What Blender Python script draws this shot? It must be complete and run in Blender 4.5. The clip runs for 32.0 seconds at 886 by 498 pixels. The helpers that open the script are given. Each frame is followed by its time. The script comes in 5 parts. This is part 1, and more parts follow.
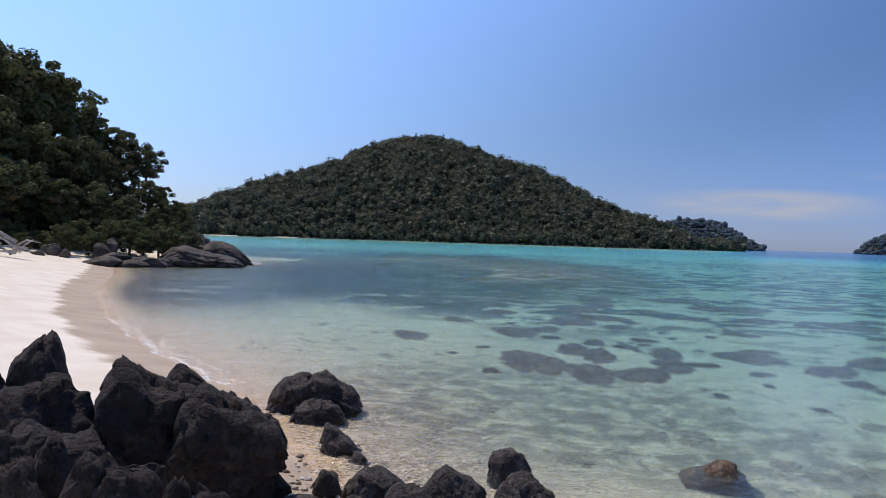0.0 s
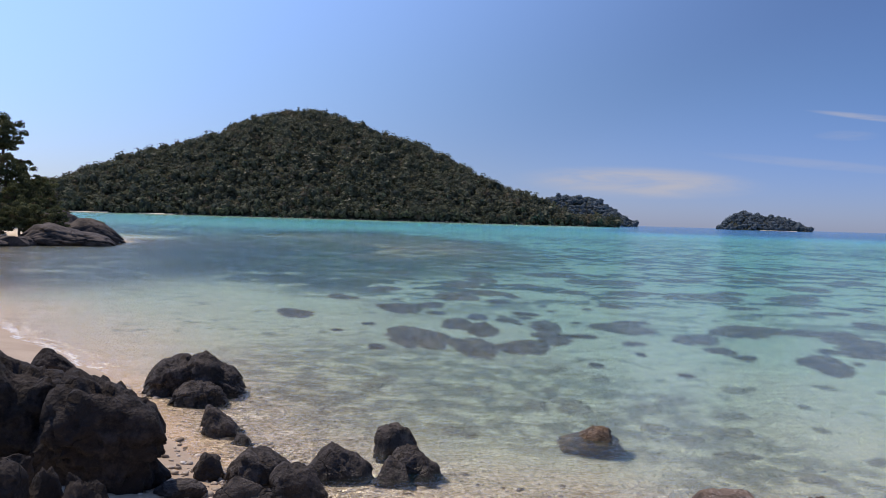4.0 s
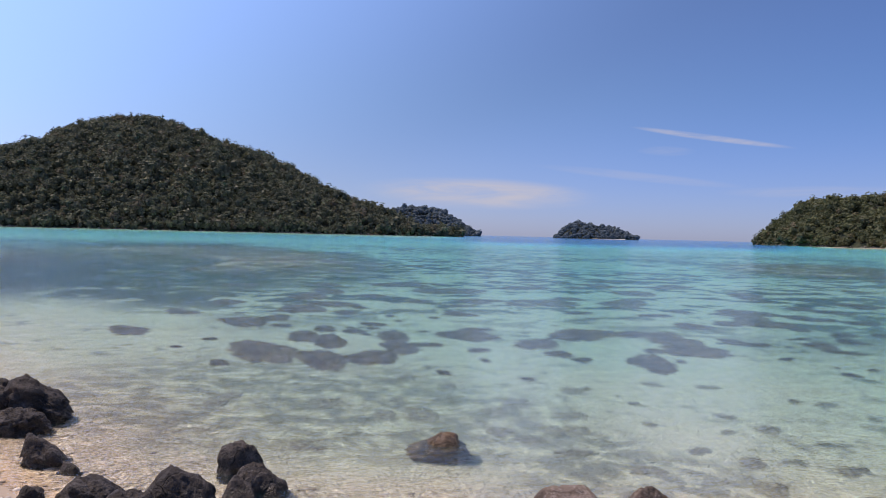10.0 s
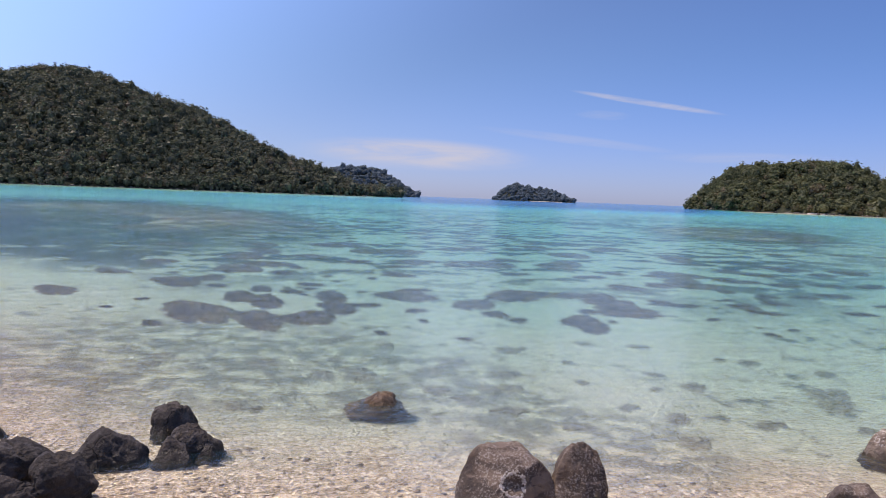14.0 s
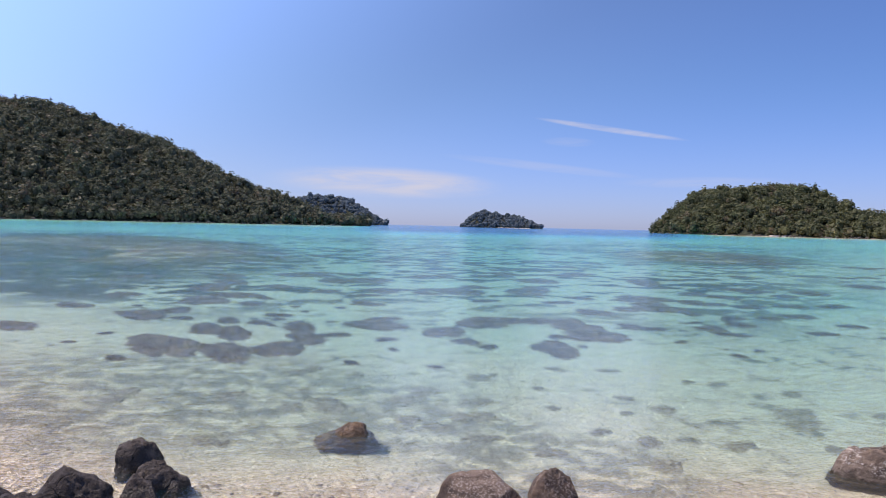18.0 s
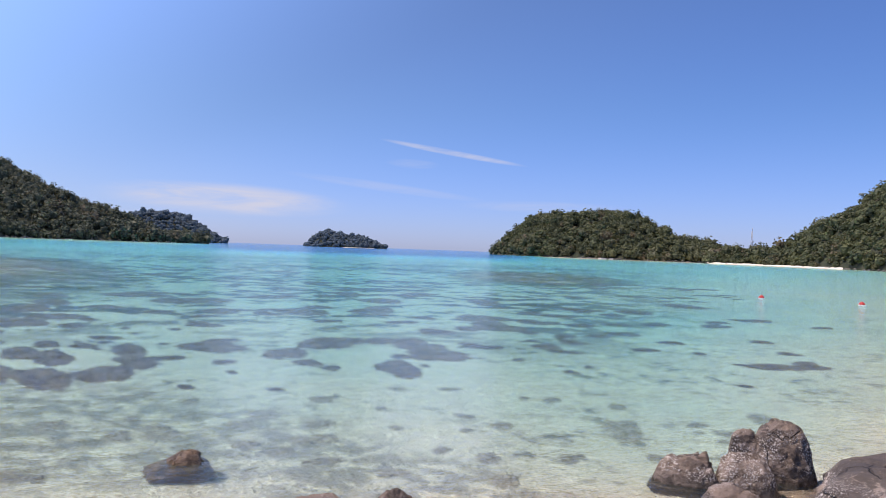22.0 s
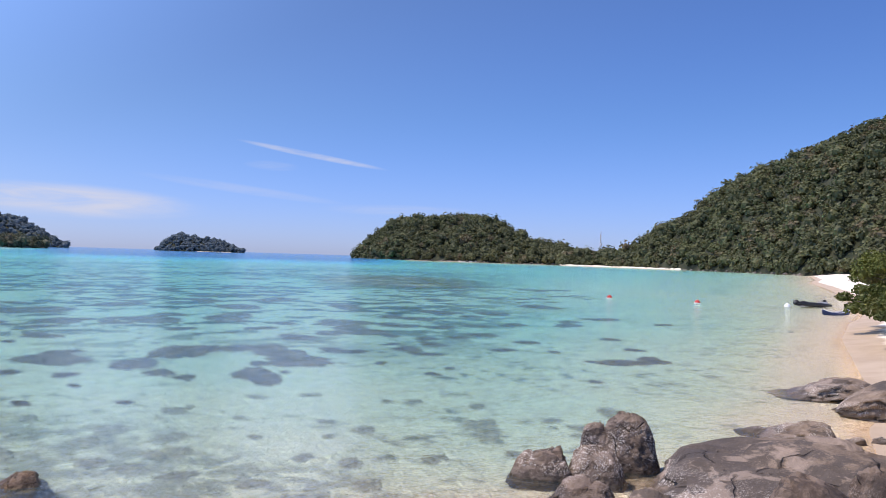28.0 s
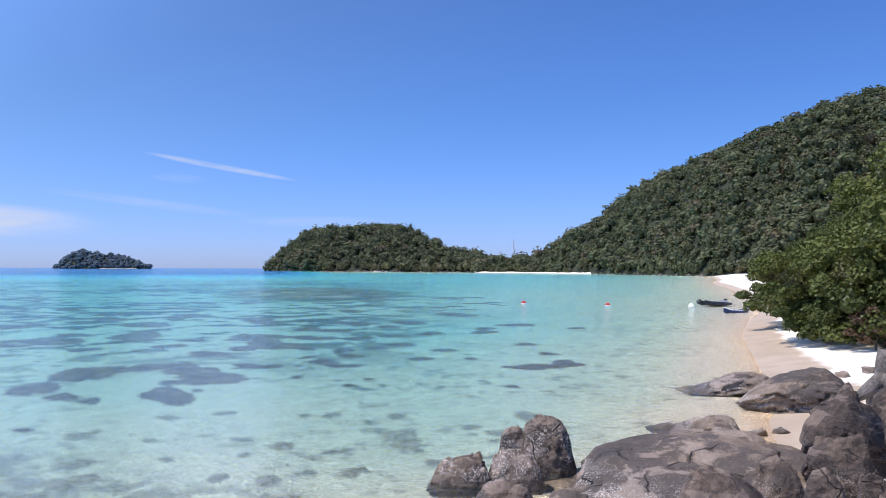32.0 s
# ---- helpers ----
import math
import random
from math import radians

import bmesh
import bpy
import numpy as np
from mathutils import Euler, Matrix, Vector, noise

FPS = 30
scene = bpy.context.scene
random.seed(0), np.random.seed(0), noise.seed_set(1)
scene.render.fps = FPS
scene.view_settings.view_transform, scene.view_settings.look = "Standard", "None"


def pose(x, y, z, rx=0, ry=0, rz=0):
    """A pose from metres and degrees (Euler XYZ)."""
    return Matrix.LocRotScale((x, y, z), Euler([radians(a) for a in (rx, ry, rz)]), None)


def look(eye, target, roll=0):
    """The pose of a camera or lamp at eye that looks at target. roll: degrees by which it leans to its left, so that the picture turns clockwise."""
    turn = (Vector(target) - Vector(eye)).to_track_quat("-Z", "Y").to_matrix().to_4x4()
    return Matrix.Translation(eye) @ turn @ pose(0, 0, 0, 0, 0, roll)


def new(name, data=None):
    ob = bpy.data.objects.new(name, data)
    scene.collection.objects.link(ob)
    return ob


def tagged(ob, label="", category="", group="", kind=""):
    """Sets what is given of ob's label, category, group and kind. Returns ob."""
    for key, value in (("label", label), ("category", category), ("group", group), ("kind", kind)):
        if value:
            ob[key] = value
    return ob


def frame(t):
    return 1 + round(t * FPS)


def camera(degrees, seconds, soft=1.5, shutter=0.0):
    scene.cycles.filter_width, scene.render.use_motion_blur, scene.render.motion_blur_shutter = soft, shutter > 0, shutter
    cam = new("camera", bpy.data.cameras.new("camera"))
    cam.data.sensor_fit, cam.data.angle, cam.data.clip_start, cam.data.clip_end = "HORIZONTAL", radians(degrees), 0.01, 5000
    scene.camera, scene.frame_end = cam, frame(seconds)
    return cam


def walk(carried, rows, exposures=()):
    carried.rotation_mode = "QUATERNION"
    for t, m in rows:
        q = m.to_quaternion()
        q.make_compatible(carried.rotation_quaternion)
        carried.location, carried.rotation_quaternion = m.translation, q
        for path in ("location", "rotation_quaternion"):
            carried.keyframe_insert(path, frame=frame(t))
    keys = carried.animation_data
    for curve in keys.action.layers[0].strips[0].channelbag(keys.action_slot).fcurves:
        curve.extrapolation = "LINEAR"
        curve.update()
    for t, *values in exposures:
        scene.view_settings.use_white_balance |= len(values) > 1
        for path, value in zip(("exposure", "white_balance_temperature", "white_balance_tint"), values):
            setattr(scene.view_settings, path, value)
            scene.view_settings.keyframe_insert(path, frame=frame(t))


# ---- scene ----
cam = camera(60.0, 32.0, soft=0.55)
EYE = (0.0, 0.0, 2.5)
PATH = [  # seconds, yaw, pitch, roll in degrees: a hand-held pan from one spot
    (0, 0.00, -0.69, 1.79),
    (0.5, -1.06, -1.03, 1.91),
    (1, -2.02, -1.09, 2.31),
    (1.5, -3.09, -1.46, 2.73),
    (2, -3.88, -1.52, 2.83),
    (2.5, -4.57, -1.44, 2.74),
    (3, -5.47, -1.63, 2.39),
    (3.5, -6.88, -1.98, 2.08),
    (4, -8.62, -2.18, 1.71),
    (4.5, -10.08, -2.26, 2.14),
    (6.5, -12.51, -1.44, 3.60),
    (7, -13.27, -1.56, 3.49),
    (7.5, -14.31, -1.72, 3.52),
    (8, -15.35, -1.82, 3.20),
    (8.5, -16.53, -1.88, 2.62),
    (9, -17.80, -1.91, 1.86),
    (9.5, -18.90, -1.87, 1.60),
    (10, -19.99, -1.11, 1.38),
    (10.5, -21.18, -0.00, 1.14),
    (11, -22.29, 0.96, 1.36),
    (11.5, -22.83, 1.65, 1.61),
    (12, -23.25, 1.11, 1.70),
    (12.5, -23.53, -0.27, 1.76),
    (13, -23.85, -2.35, 1.92),
    (13.5, -24.24, -3.54, 2.02),
    (14, -24.65, -3.89, 2.14),
    (14.5, -24.83, -3.66, 2.08),
    (16.5, -25.66, -2.15, 1.33),
    (17, -26.02, -2.05, 1.15),
    (17.5, -26.51, -1.96, 1.14),
    (18, -26.92, -1.76, 1.28),
    (18.5, -27.29, -1.49, 1.35),
    (19, -27.67, -1.01, 1.32),
    (19.5, -28.27, -0.61, 1.25),
    (20, -29.16, -0.28, 1.11),
    (20.5, -30.79, -0.10, 1.22),
    (21, -33.57, -0.03, 1.46),
    (21.5, -36.78, 0.05, 1.82),
    (22, -38.46, 0.06, 2.05),
    (22.5, -38.99, 0.11, 1.98),
    (23, -38.49, 0.18, 1.68),
    (23.5, -37.73, 0.13, 1.43),
    (24, -36.92, 0.02, 1.22),
    (24.5, -36.83, -0.05, 1.22),
    (26.5, -42.09, 1.58, 1.90),
    (27, -44.05, 1.64, 1.79),
    (27.5, -46.18, 1.26, 1.71),
    (28, -48.76, 0.66, 1.76),
    (28.5, -51.82, -0.04, 1.92),
    (29, -54.37, -0.46, 1.67),
    (29.5, -56.42, -0.69, 1.40),
    (30, -57.66, -0.53, 1.29),
    (30.5, -57.84, 0.09, 1.00),
    (31, -57.21, 0.75, 0.77),
    (31.5, -56.04, 1.22, 0.49),
    (32, -55.08, 1.47, 0.21),
]
walk(cam, [(t, pose(*EYE, 90 + pitch, 0, yaw) @ pose(0, 0, 0, 0, 0, roll)) for t, yaw, pitch, roll in PATH],
     exposures=[(0, -0.54, 6950, 13), (4, -0.48, 7300, 16), (9, -0.34, 7450, 20), (14, -0.14, 7400, 21), (23, 0.02, 7200, 19), (28, 0.04, 7000, 17), (30, 0.06, 6550, 14), (32, 0.07, 6350, 13)])

# ---------------------------------------------------------------- light
SUN_AZ, SUN_EL = 46.0, 64.0          # degrees left of +y, above the horizon


def toward(az, el=0.0):
    a, e = radians(az), radians(el)
    return Vector((-math.sin(a) * math.cos(e), math.cos(a) * math.cos(e), math.sin(e)))


sun = new("sun", bpy.data.lights.new("sun", "SUN"))
sun.data.energy, sun.data.angle, sun.data.color = 4.2, radians(0.53), (1.0, 0.93, 0.81)
sun.matrix_world = look(toward(SUN_AZ, SUN_EL) * 100, (0, 0, 0))


class Graph:
    """Short hand for node trees."""

    def __init__(self, tree):
        self.t = tree
        tree.nodes.clear()

    def n(self, kind, out=0, props=None, **inputs):
        node = self.t.nodes.new(kind)
        props = props or {}
        if kind in ("ShaderNodeMath", "ShaderNodeVectorMath"):
            node.operation = props["operation"]
        elif kind == "ShaderNodeMix":
            node.data_type, node.blend_type = props["data_type"], props["blend_type"]
        elif kind == "ShaderNodeMapRange":
            node.interpolation_type = props["interpolation_type"]
        elif kind == "ShaderNodeAttribute":
            node.attribute_name, node.attribute_type = props["attribute_name"], "GEOMETRY"
        for k, v in inputs.items():
            key = int(k[1:]) if k[0] == "i" and k[1:].isdigit() else k.replace("_", " ")
            sock = node.inputs[key]
            if isinstance(v, bpy.types.NodeSocket):
                self.t.links.new(v, sock)
            else:
                sock.default_value = v
        return node.outputs[out] if len(node.outputs) else None

    def math(self, op, a, b=0.0, c=0.0):
        return self.n("ShaderNodeMath", props={"operation": op}, i0=a, i1=b, i2=c)

    def mix(self, f, a, b, blend="MIX"):
        return self.n("ShaderNodeMix", 2, {"data_type": "RGBA", "blend_type": blend}, i0=f, i6=a, i7=b)

    def ramp(self, f, lo, hi, a=0.0, b=1.0):
        return self.n("ShaderNodeMapRange", props={"interpolation_type": "SMOOTHSTEP"}, i0=f, i1=lo, i2=hi, i3=a, i4=b)

    def noise(self, p, scale, detail=4.0, rough=0.55, out=0, dist=0.0):
        return self.n("ShaderNodeTexNoise", out, Vector=p, Scale=scale, Detail=detail, Roughness=rough, Distortion=dist)

    def stretch(self, p, sx, sy, sz, rz=0.0):
        return self.n("ShaderNodeMapping", i0=p, i2=(0, 0, rz), i3=(sx, sy, sz))


world = bpy.data.worlds.new("sky")
scene.world = world
world.use_nodes = True
g = Graph(world.node_tree)
sky_node = world.node_tree.nodes.new("ShaderNodeTexSky")
sky_node.sky_type, sky_node.sun_disc, sky_node.sun_elevation, sky_node.sun_rotation = "NISHITA", False, radians(SUN_EL), radians(-SUN_AZ)
sky_node.altitude, sky_node.air_density, sky_node.dust_density, sky_node.ozone_density = 10.0, 1.0, 0.25, 1.6
sky = sky_node.outputs[0]
ray_dir = g.n("ShaderNodeTexCoord", 0)
sep = g.t.nodes.new("ShaderNodeSeparateXYZ")
g.t.links.new(ray_dir, sep.inputs[0])
azim = g.math("ARCTAN2", g.math("MULTIPLY", sep.outputs[0], -1.0), sep.outputs[1])
elev = g.math("ARCSINE", sep.outputs[2])
flat = g.n("ShaderNodeCombineXYZ", i0=azim, i1=elev, i2=0.0)
wisp = g.noise(g.stretch(flat, 9.0, 60.0, 1.0, 0.12), 1.0, 6.0, 0.6, dist=0.6)


def cloud_veil(az, el, half_w, half_h, tilt):
    """A soft oval of thin cloud about one direction."""
    dx = g.math("SUBTRACT", azim, radians(az))
    dy = g.math("SUBTRACT", elev, g.math("MULTIPLY_ADD", dx, tilt, radians(el)))
    r = g.math("ADD", g.math("POWER", g.math("ABSOLUTE", g.math("DIVIDE", dx, radians(half_w))), 2.0),
               g.math("POWER", g.math("ABSOLUTE", g.math("DIVIDE", dy, radians(half_h))), 2.0))
    return g.ramp(r, 1.0, 0.0)


veil = g.math("MULTIPLY", cloud_veil(-22.5, 3.1, 9.5, 1.3, 0.02), g.ramp(wisp, 0.22, 0.72, 0.15, 0.95))
for spec in ((-39.0, 7.2, 5.8, 0.26, 0.15), (-36.0, 6.3, 2.2, 0.4, 0.02), (-46.0, 3.4, 7.0, 0.5, 0.0), (-34.0, 4.5, 8.0, 0.4, 0.1)):
    w_ = 0.75 if spec[1] > 7 else 0.22
    veil = g.math("MAXIMUM", veil, g.math("MULTIPLY", cloud_veil(*spec), g.ramp(wisp, 0.3, 0.6, 0.25 * w_, w_)))
low = g.ramp(elev, 0.0, 0.20)
near_sun = g.n("ShaderNodeVectorMath", 1, {"operation": "DOT_PRODUCT"}, i0=ray_dir, i1=tuple(toward(SUN_AZ, SUN_EL)))
high = g.mix(g.ramp(near_sun, 0.0, 0.6), (0.52, 0.84, 1.46, 1), (0.78, 0.955, 1.27, 1))
tinted = g.mix(1.0, sky, g.mix(low, g.mix(g.ramp(near_sun, 0.1, 0.5), (0.60, 0.83, 1.72, 1), (0.75, 0.90, 1.40, 1)), high), "MULTIPLY")
halo = g.ramp(near_sun, 0.28, 0.81, 0.88, 2.72)          # bright haze round the sun
tinted = g.n("ShaderNodeVectorMath", 0, {"operation": "SCALE"}, i0=tinted, i3=halo)
clouded = g.mix(veil, tinted, (5.4, 6.0, 7.4, 1))
g.n("ShaderNodeOutputWorld", Surface=g.n("ShaderNodeBackground", Color=clouded, Strength=0.11))


# ---------------------------------------------------------------- materials
def material(name):
    m = bpy.data.materials.new(name)
    m.use_nodes = True
    return m, Graph(m.node_tree)


def finish(g, **inputs):
    g.n("ShaderNodeOutputMaterial", Surface=g.n("ShaderNodeBsdfPrincipled", **inputs))


def position(g):
    return g.n("ShaderNodeNewGeometry", 0)


def height_of(g, p):
    return g.n("ShaderNodeSeparateXYZ", 2, i0=p)


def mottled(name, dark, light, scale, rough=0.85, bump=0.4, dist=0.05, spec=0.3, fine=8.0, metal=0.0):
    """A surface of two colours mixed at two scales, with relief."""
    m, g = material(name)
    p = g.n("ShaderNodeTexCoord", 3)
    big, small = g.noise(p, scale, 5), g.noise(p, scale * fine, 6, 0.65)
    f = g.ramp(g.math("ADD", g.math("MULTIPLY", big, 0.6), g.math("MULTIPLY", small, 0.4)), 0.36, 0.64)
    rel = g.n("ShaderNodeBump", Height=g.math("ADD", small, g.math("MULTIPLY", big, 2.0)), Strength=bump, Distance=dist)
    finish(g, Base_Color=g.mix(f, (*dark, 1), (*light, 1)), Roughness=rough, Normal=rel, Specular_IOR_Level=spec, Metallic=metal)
    return m


def sand_material():
    m, g = material("coral_sand")
    p = position(g)
    z = height_of(g, p)
    grain, soft, lumps = g.noise(p, 60.0, 3, 0.7), g.noise(p, 0.9, 4), g.noise(p, 5.0, 5, 0.65)
    dry = g.mix(g.ramp(soft, 0.3, 0.7), (0.78, 0.655, 0.50, 1), (0.87, 0.76, 0.61, 1))
    wet = g.mix(g.ramp(soft, 0.3, 0.7), (0.43, 0.32, 0.215, 1), (0.51, 0.39, 0.27, 1))
    rubble = g.n("ShaderNodeTexVoronoi", 0, {}, Vector=g.n("ShaderNodeVectorMath", 0, {"operation": "ADD"}, i0=p, i1=g.noise(p, 3.0, 3, 0.6, 1)), Scale=7.0)
    ridge = g.math("ABSOLUTE", g.math("SUBTRACT", g.noise(p, 6.5, 2, 0.5, dist=1.2), 0.5))
    pale = g.mix(g.ramp(lumps, 0.3, 0.7), (0.50, 0.47, 0.355, 1), (0.67, 0.62, 0.48, 1))
    coarse = g.mix(g.ramp(g.math("ADD", g.math("MULTIPLY", rubble, 0.6), g.math("MULTIPLY", lumps, 0.6)), 0.35, 0.75), (0.74, 0.64, 0.51, 1), (0.44, 0.36, 0.27, 1))
    close = g.ramp(g.n("ShaderNodeVectorMath", 1, {"operation": "DISTANCE"}, i0=p, i1=(1.5, 5.0, 0.0)), 10.0, 5.5)
    shoal = g.mix(close, g.mix(lumps, (0.56, 0.49, 0.38, 1), (0.70, 0.61, 0.49, 1)), coarse)
    bed = g.mix(g.ramp(g.math("MULTIPLY_ADD", g.math("SUBTRACT", soft, 0.5), 0.5, z), -0.20, -0.55), shoal, pale)
    edge = g.math("MULTIPLY_ADD", g.math("SUBTRACT", soft, 0.5), 0.14, z)
    base = g.mix(g.ramp(edge, 0.15, 0.20), wet, dry)
    base = g.mix(g.ramp(z, 0.02, -0.12), base, bed)
    # weed and rubble stains on the bed
    weed = g.math("MULTIPLY", g.ramp(g.noise(p, 0.22, 4, 0.6), 0.42, 0.60), g.ramp(g.noise(p, 2.1, 6, 0.68, dist=0.4), 0.53, 0.63))
    meadow = g.ramp(g.noise(p, 2.3, 6, 0.72, dist=0.5), 0.40, 0.56)
    for cx, cy, reach in ((1.2, 12.8, 5.0), (3.6, 10.6, 3.4), (4.9, 6.8, 2.2), (4.8, 8.6, 1.8)):
        d = g.n("ShaderNodeVectorMath", 1, {"operation": "DISTANCE"}, i0=p, i1=(cx, cy, -0.5))
        weed = g.math("MAXIMUM", weed, g.math("MULTIPLY", meadow, g.ramp(d, reach, reach * 0.45, 0.0, 0.85)))
    weed = g.math("MULTIPLY", weed, g.ramp(z, -0.10, -0.30))
    base = g.mix(g.math("MULTIPLY", weed, 0.8), base, g.mix(lumps, (0.07, 0.07, 0.046, 1), (0.17, 0.155, 0.105, 1)))
    # coral crust in crisp-edged blotches out on the reef flat
    away = g.n("ShaderNodeVectorMath", 1, {"operation": "LENGTH"}, i0=p)
    blot = g.math("ADD", g.math("MULTIPLY", g.noise(p, 0.50, 7, 0.68, dist=0.3), 0.75), g.math("MULTIPLY", g.noise(p, 0.06, 2), 0.25))
    west = g.ramp(g.math("DIVIDE", g.n("ShaderNodeSeparateXYZ", 0, i0=p), g.math("MAXIMUM", g.n("ShaderNodeSeparateXYZ", 1, i0=p), 1.0)), 0.16, 0.02)
    blot = g.math("ADD", blot, g.math("MULTIPLY", west, g.ramp(away, 16.0, 40.0, 0.0, 0.05)))
    reef = g.math("MULTIPLY", g.ramp(blot, 0.505, 0.52), g.math("MULTIPLY", g.ramp(away, 17.0, 30.0), g.ramp(away, 190.0, 120.0)))
    east = g.ramp(g.math("DIVIDE", g.n("ShaderNodeSeparateXYZ", 0, i0=p), g.math("MAXIMUM", g.n("ShaderNodeSeparateXYZ", 1, i0=p), 1.0)), 0.95, 1.7, 1.0, 0.12)
    reef = g.math("MULTIPLY", reef, g.math("MULTIPLY", east, g.ramp(z, -0.75, -1.1)))
    base = g.mix(g.math("MULTIPLY", reef, 0.92), base, g.mix(g.noise(p, 3.0, 5, 0.7), (0.040, 0.036, 0.020, 1), (0.125, 0.105, 0.058, 1)))
    # olive weed on the two shoals
    for cx, cy, rx, ry in ((3.0, 80.0, 18.0, 50.0), (58.0, 57.0, 10.0, 22.0)):
        turned_ = g.n("ShaderNodeMapping", i0=g.n("ShaderNodeVectorMath", 0, {"operation": "SUBTRACT"}, i0=p, i1=(cx, cy, 0.0)), i2=(0, 0, math.atan2(cx, cy)))
        d = g.n("ShaderNodeVectorMath", 1, {"operation": "LENGTH"}, i0=g.n("ShaderNodeVectorMath", 0, {"operation": "MULTIPLY"}, i0=turned_, i1=(1 / rx, 1 / ry, 0.0)))
        cover = g.math("MULTIPLY", g.ramp(d, 1.05, 0.85), g.ramp(g.noise(p, 0.30, 7, 0.72, dist=0.3), 0.42, 0.54, 0.35, 1.0))
        base = g.mix(g.math("MULTIPLY", cover, 0.9), base, g.mix(g.noise(p, 1.6, 5, 0.7), (0.060, 0.055, 0.012, 1), (0.18, 0.155, 0.042, 1)))
    # bed off the forested point: dark rubble, with the forest's reflection painted in
    d = g.n("ShaderNodeVectorMath", 1, {"operation": "LENGTH"}, i0=g.n("ShaderNodeVectorMath", 0, {"operation": "MULTIPLY"}, i0=g.n("ShaderNodeVectorMath", 0, {"operation": "SUBTRACT"}, i0=p, i1=(-12.0, 49.0, 0.0)), i1=(1 / 12.0, 1 / 31.0, 0.0)))
    cover = g.math("MULTIPLY", g.math("MULTIPLY", g.ramp(d, 1.05, 0.6), g.ramp(z, -0.05, -0.2)), g.ramp(g.noise(p, 0.5, 6, 0.7), 0.30, 0.50, 0.3, 0.9))
    base = g.mix(cover, base, g.mix(g.noise(p, 2.0, 5, 0.7), (0.050, 0.042, 0.028, 1), (0.15, 0.125, 0.085, 1)))
    base = g.mix(g.math("MULTIPLY", g.ramp(grain, 0.55, 0.75), 0.18), base, (0.30, 0.24, 0.18, 1))
    rough = g.ramp(edge, 0.12, 0.20, 0.72, 0.95)
    under = g.ramp(z, 0.0, -0.1)
    h = g.math("ADD", g.math("MULTIPLY", lumps, g.ramp(z, 0.15, -0.05, 0.12, 0.6)), g.math("MULTIPLY", grain, 0.10))
    h = g.math("SUBTRACT", h, g.math("MULTIPLY", under, g.math("ADD", g.math("MULTIPLY", ridge, 2.6), g.math("MULTIPLY", rubble, 1.0))))
    finish(g, Base_Color=base, Roughness=rough, Specular_IOR_Level=0.25,
           Normal=g.n("ShaderNodeBump", Height=h, Strength=0.75, Distance=0.10))
    return m


def water_material():
    m, g = material("clear_sea_water")
    p = position(g)
    depth = g.n("ShaderNodeAttribute", 2, {"attribute_name": "depth", "attribute_type": "GEOMETRY"})
    q = g.stretch(p, 0.42, 1.25, 1.0, -0.45)
    swell = g.noise(q, 0.9, 2, 0.5)
    chop = g.noise(g.stretch(p, 1.0, 1.6, 1.0, 0.5), 3.4, 3, 0.6, dist=0.5)
    ripple = g.noise(g.stretch(p, 1.0, 1.35, 1.0, 0.9), 12.0, 2, 0.5, dist=1.1)
    broad = g.math("ADD", g.math("MULTIPLY", g.noise(p, 0.17, 3, 0.6, dist=0.4), 4.0), g.math("MULTIPLY", g.noise(p, 0.055, 2, 0.5), 6.0))
    swell = g.math("ADD", swell, g.math("MULTIPLY", broad, g.ramp(g.n("ShaderNodeVectorMath", 1, {"operation": "LENGTH"}, i0=p), 12.0, 40.0)))
    h = g.math("ADD", g.math("MULTIPLY", swell, 1.1), g.math("ADD", g.math("MULTIPLY", chop, 0.45), g.math("MULTIPLY", ripple, 0.34)))
    nrm = g.n("ShaderNodeBump", Height=h, Strength=0.8, Distance=0.12)
    gentle = g.n("ShaderNodeBump", Height=h, Strength=0.5, Distance=0.026)
    clear = g.n("ShaderNodeCombineColor", i0=g.math("EXPONENT", g.math("MULTIPLY", depth, g.math("MULTIPLY_ADD", depth, -0.12, -0.41))),
                i1=g.math("EXPONENT", g.math("MULTIPLY", depth, -0.11)), i2=g.math("EXPONENT", g.math("MULTIPLY", depth, -0.045)))
    through_ = g.n("ShaderNodeBsdfRefraction", Color=clear, Roughness=0.0, IOR=1.333, Normal=gentle)
    scatter = g.math("SUBTRACT", 1.0, g.math("EXPONENT", g.math("MULTIPLY", depth, g.math("MULTIPLY_ADD", g.ramp(depth, 1.8, 4.0), -0.095, -0.055))))
    deep = g.ramp(depth, 2.5, 9.0)
    glow = g.n("ShaderNodeBsdfDiffuse", Color=g.mix(deep, (0.13, 0.55, 0.77, 1), (0.01, 0.15, 0.34, 1)), Normal=nrm)
    body = g.n("ShaderNodeMixShader", i0=scatter, i1=through_, i2=glow)
    gloss = g.n("ShaderNodeBsdfGlossy", Color=(1, 1, 1, 1), Roughness=0.06, Normal=nrm)
    fres = g.math("MULTIPLY", g.math("POWER", g.n("ShaderNodeFresnel", IOR=1.333, Normal=nrm), 1.05), 0.95)
    fres = g.math("MINIMUM", fres, 0.67)          # a rough sea never mirrors all of the sky
    g.n("ShaderNodeOutputMaterial", Surface=g.n("ShaderNodeMixShader", i0=fres, i1=body, i2=gloss))
    return m


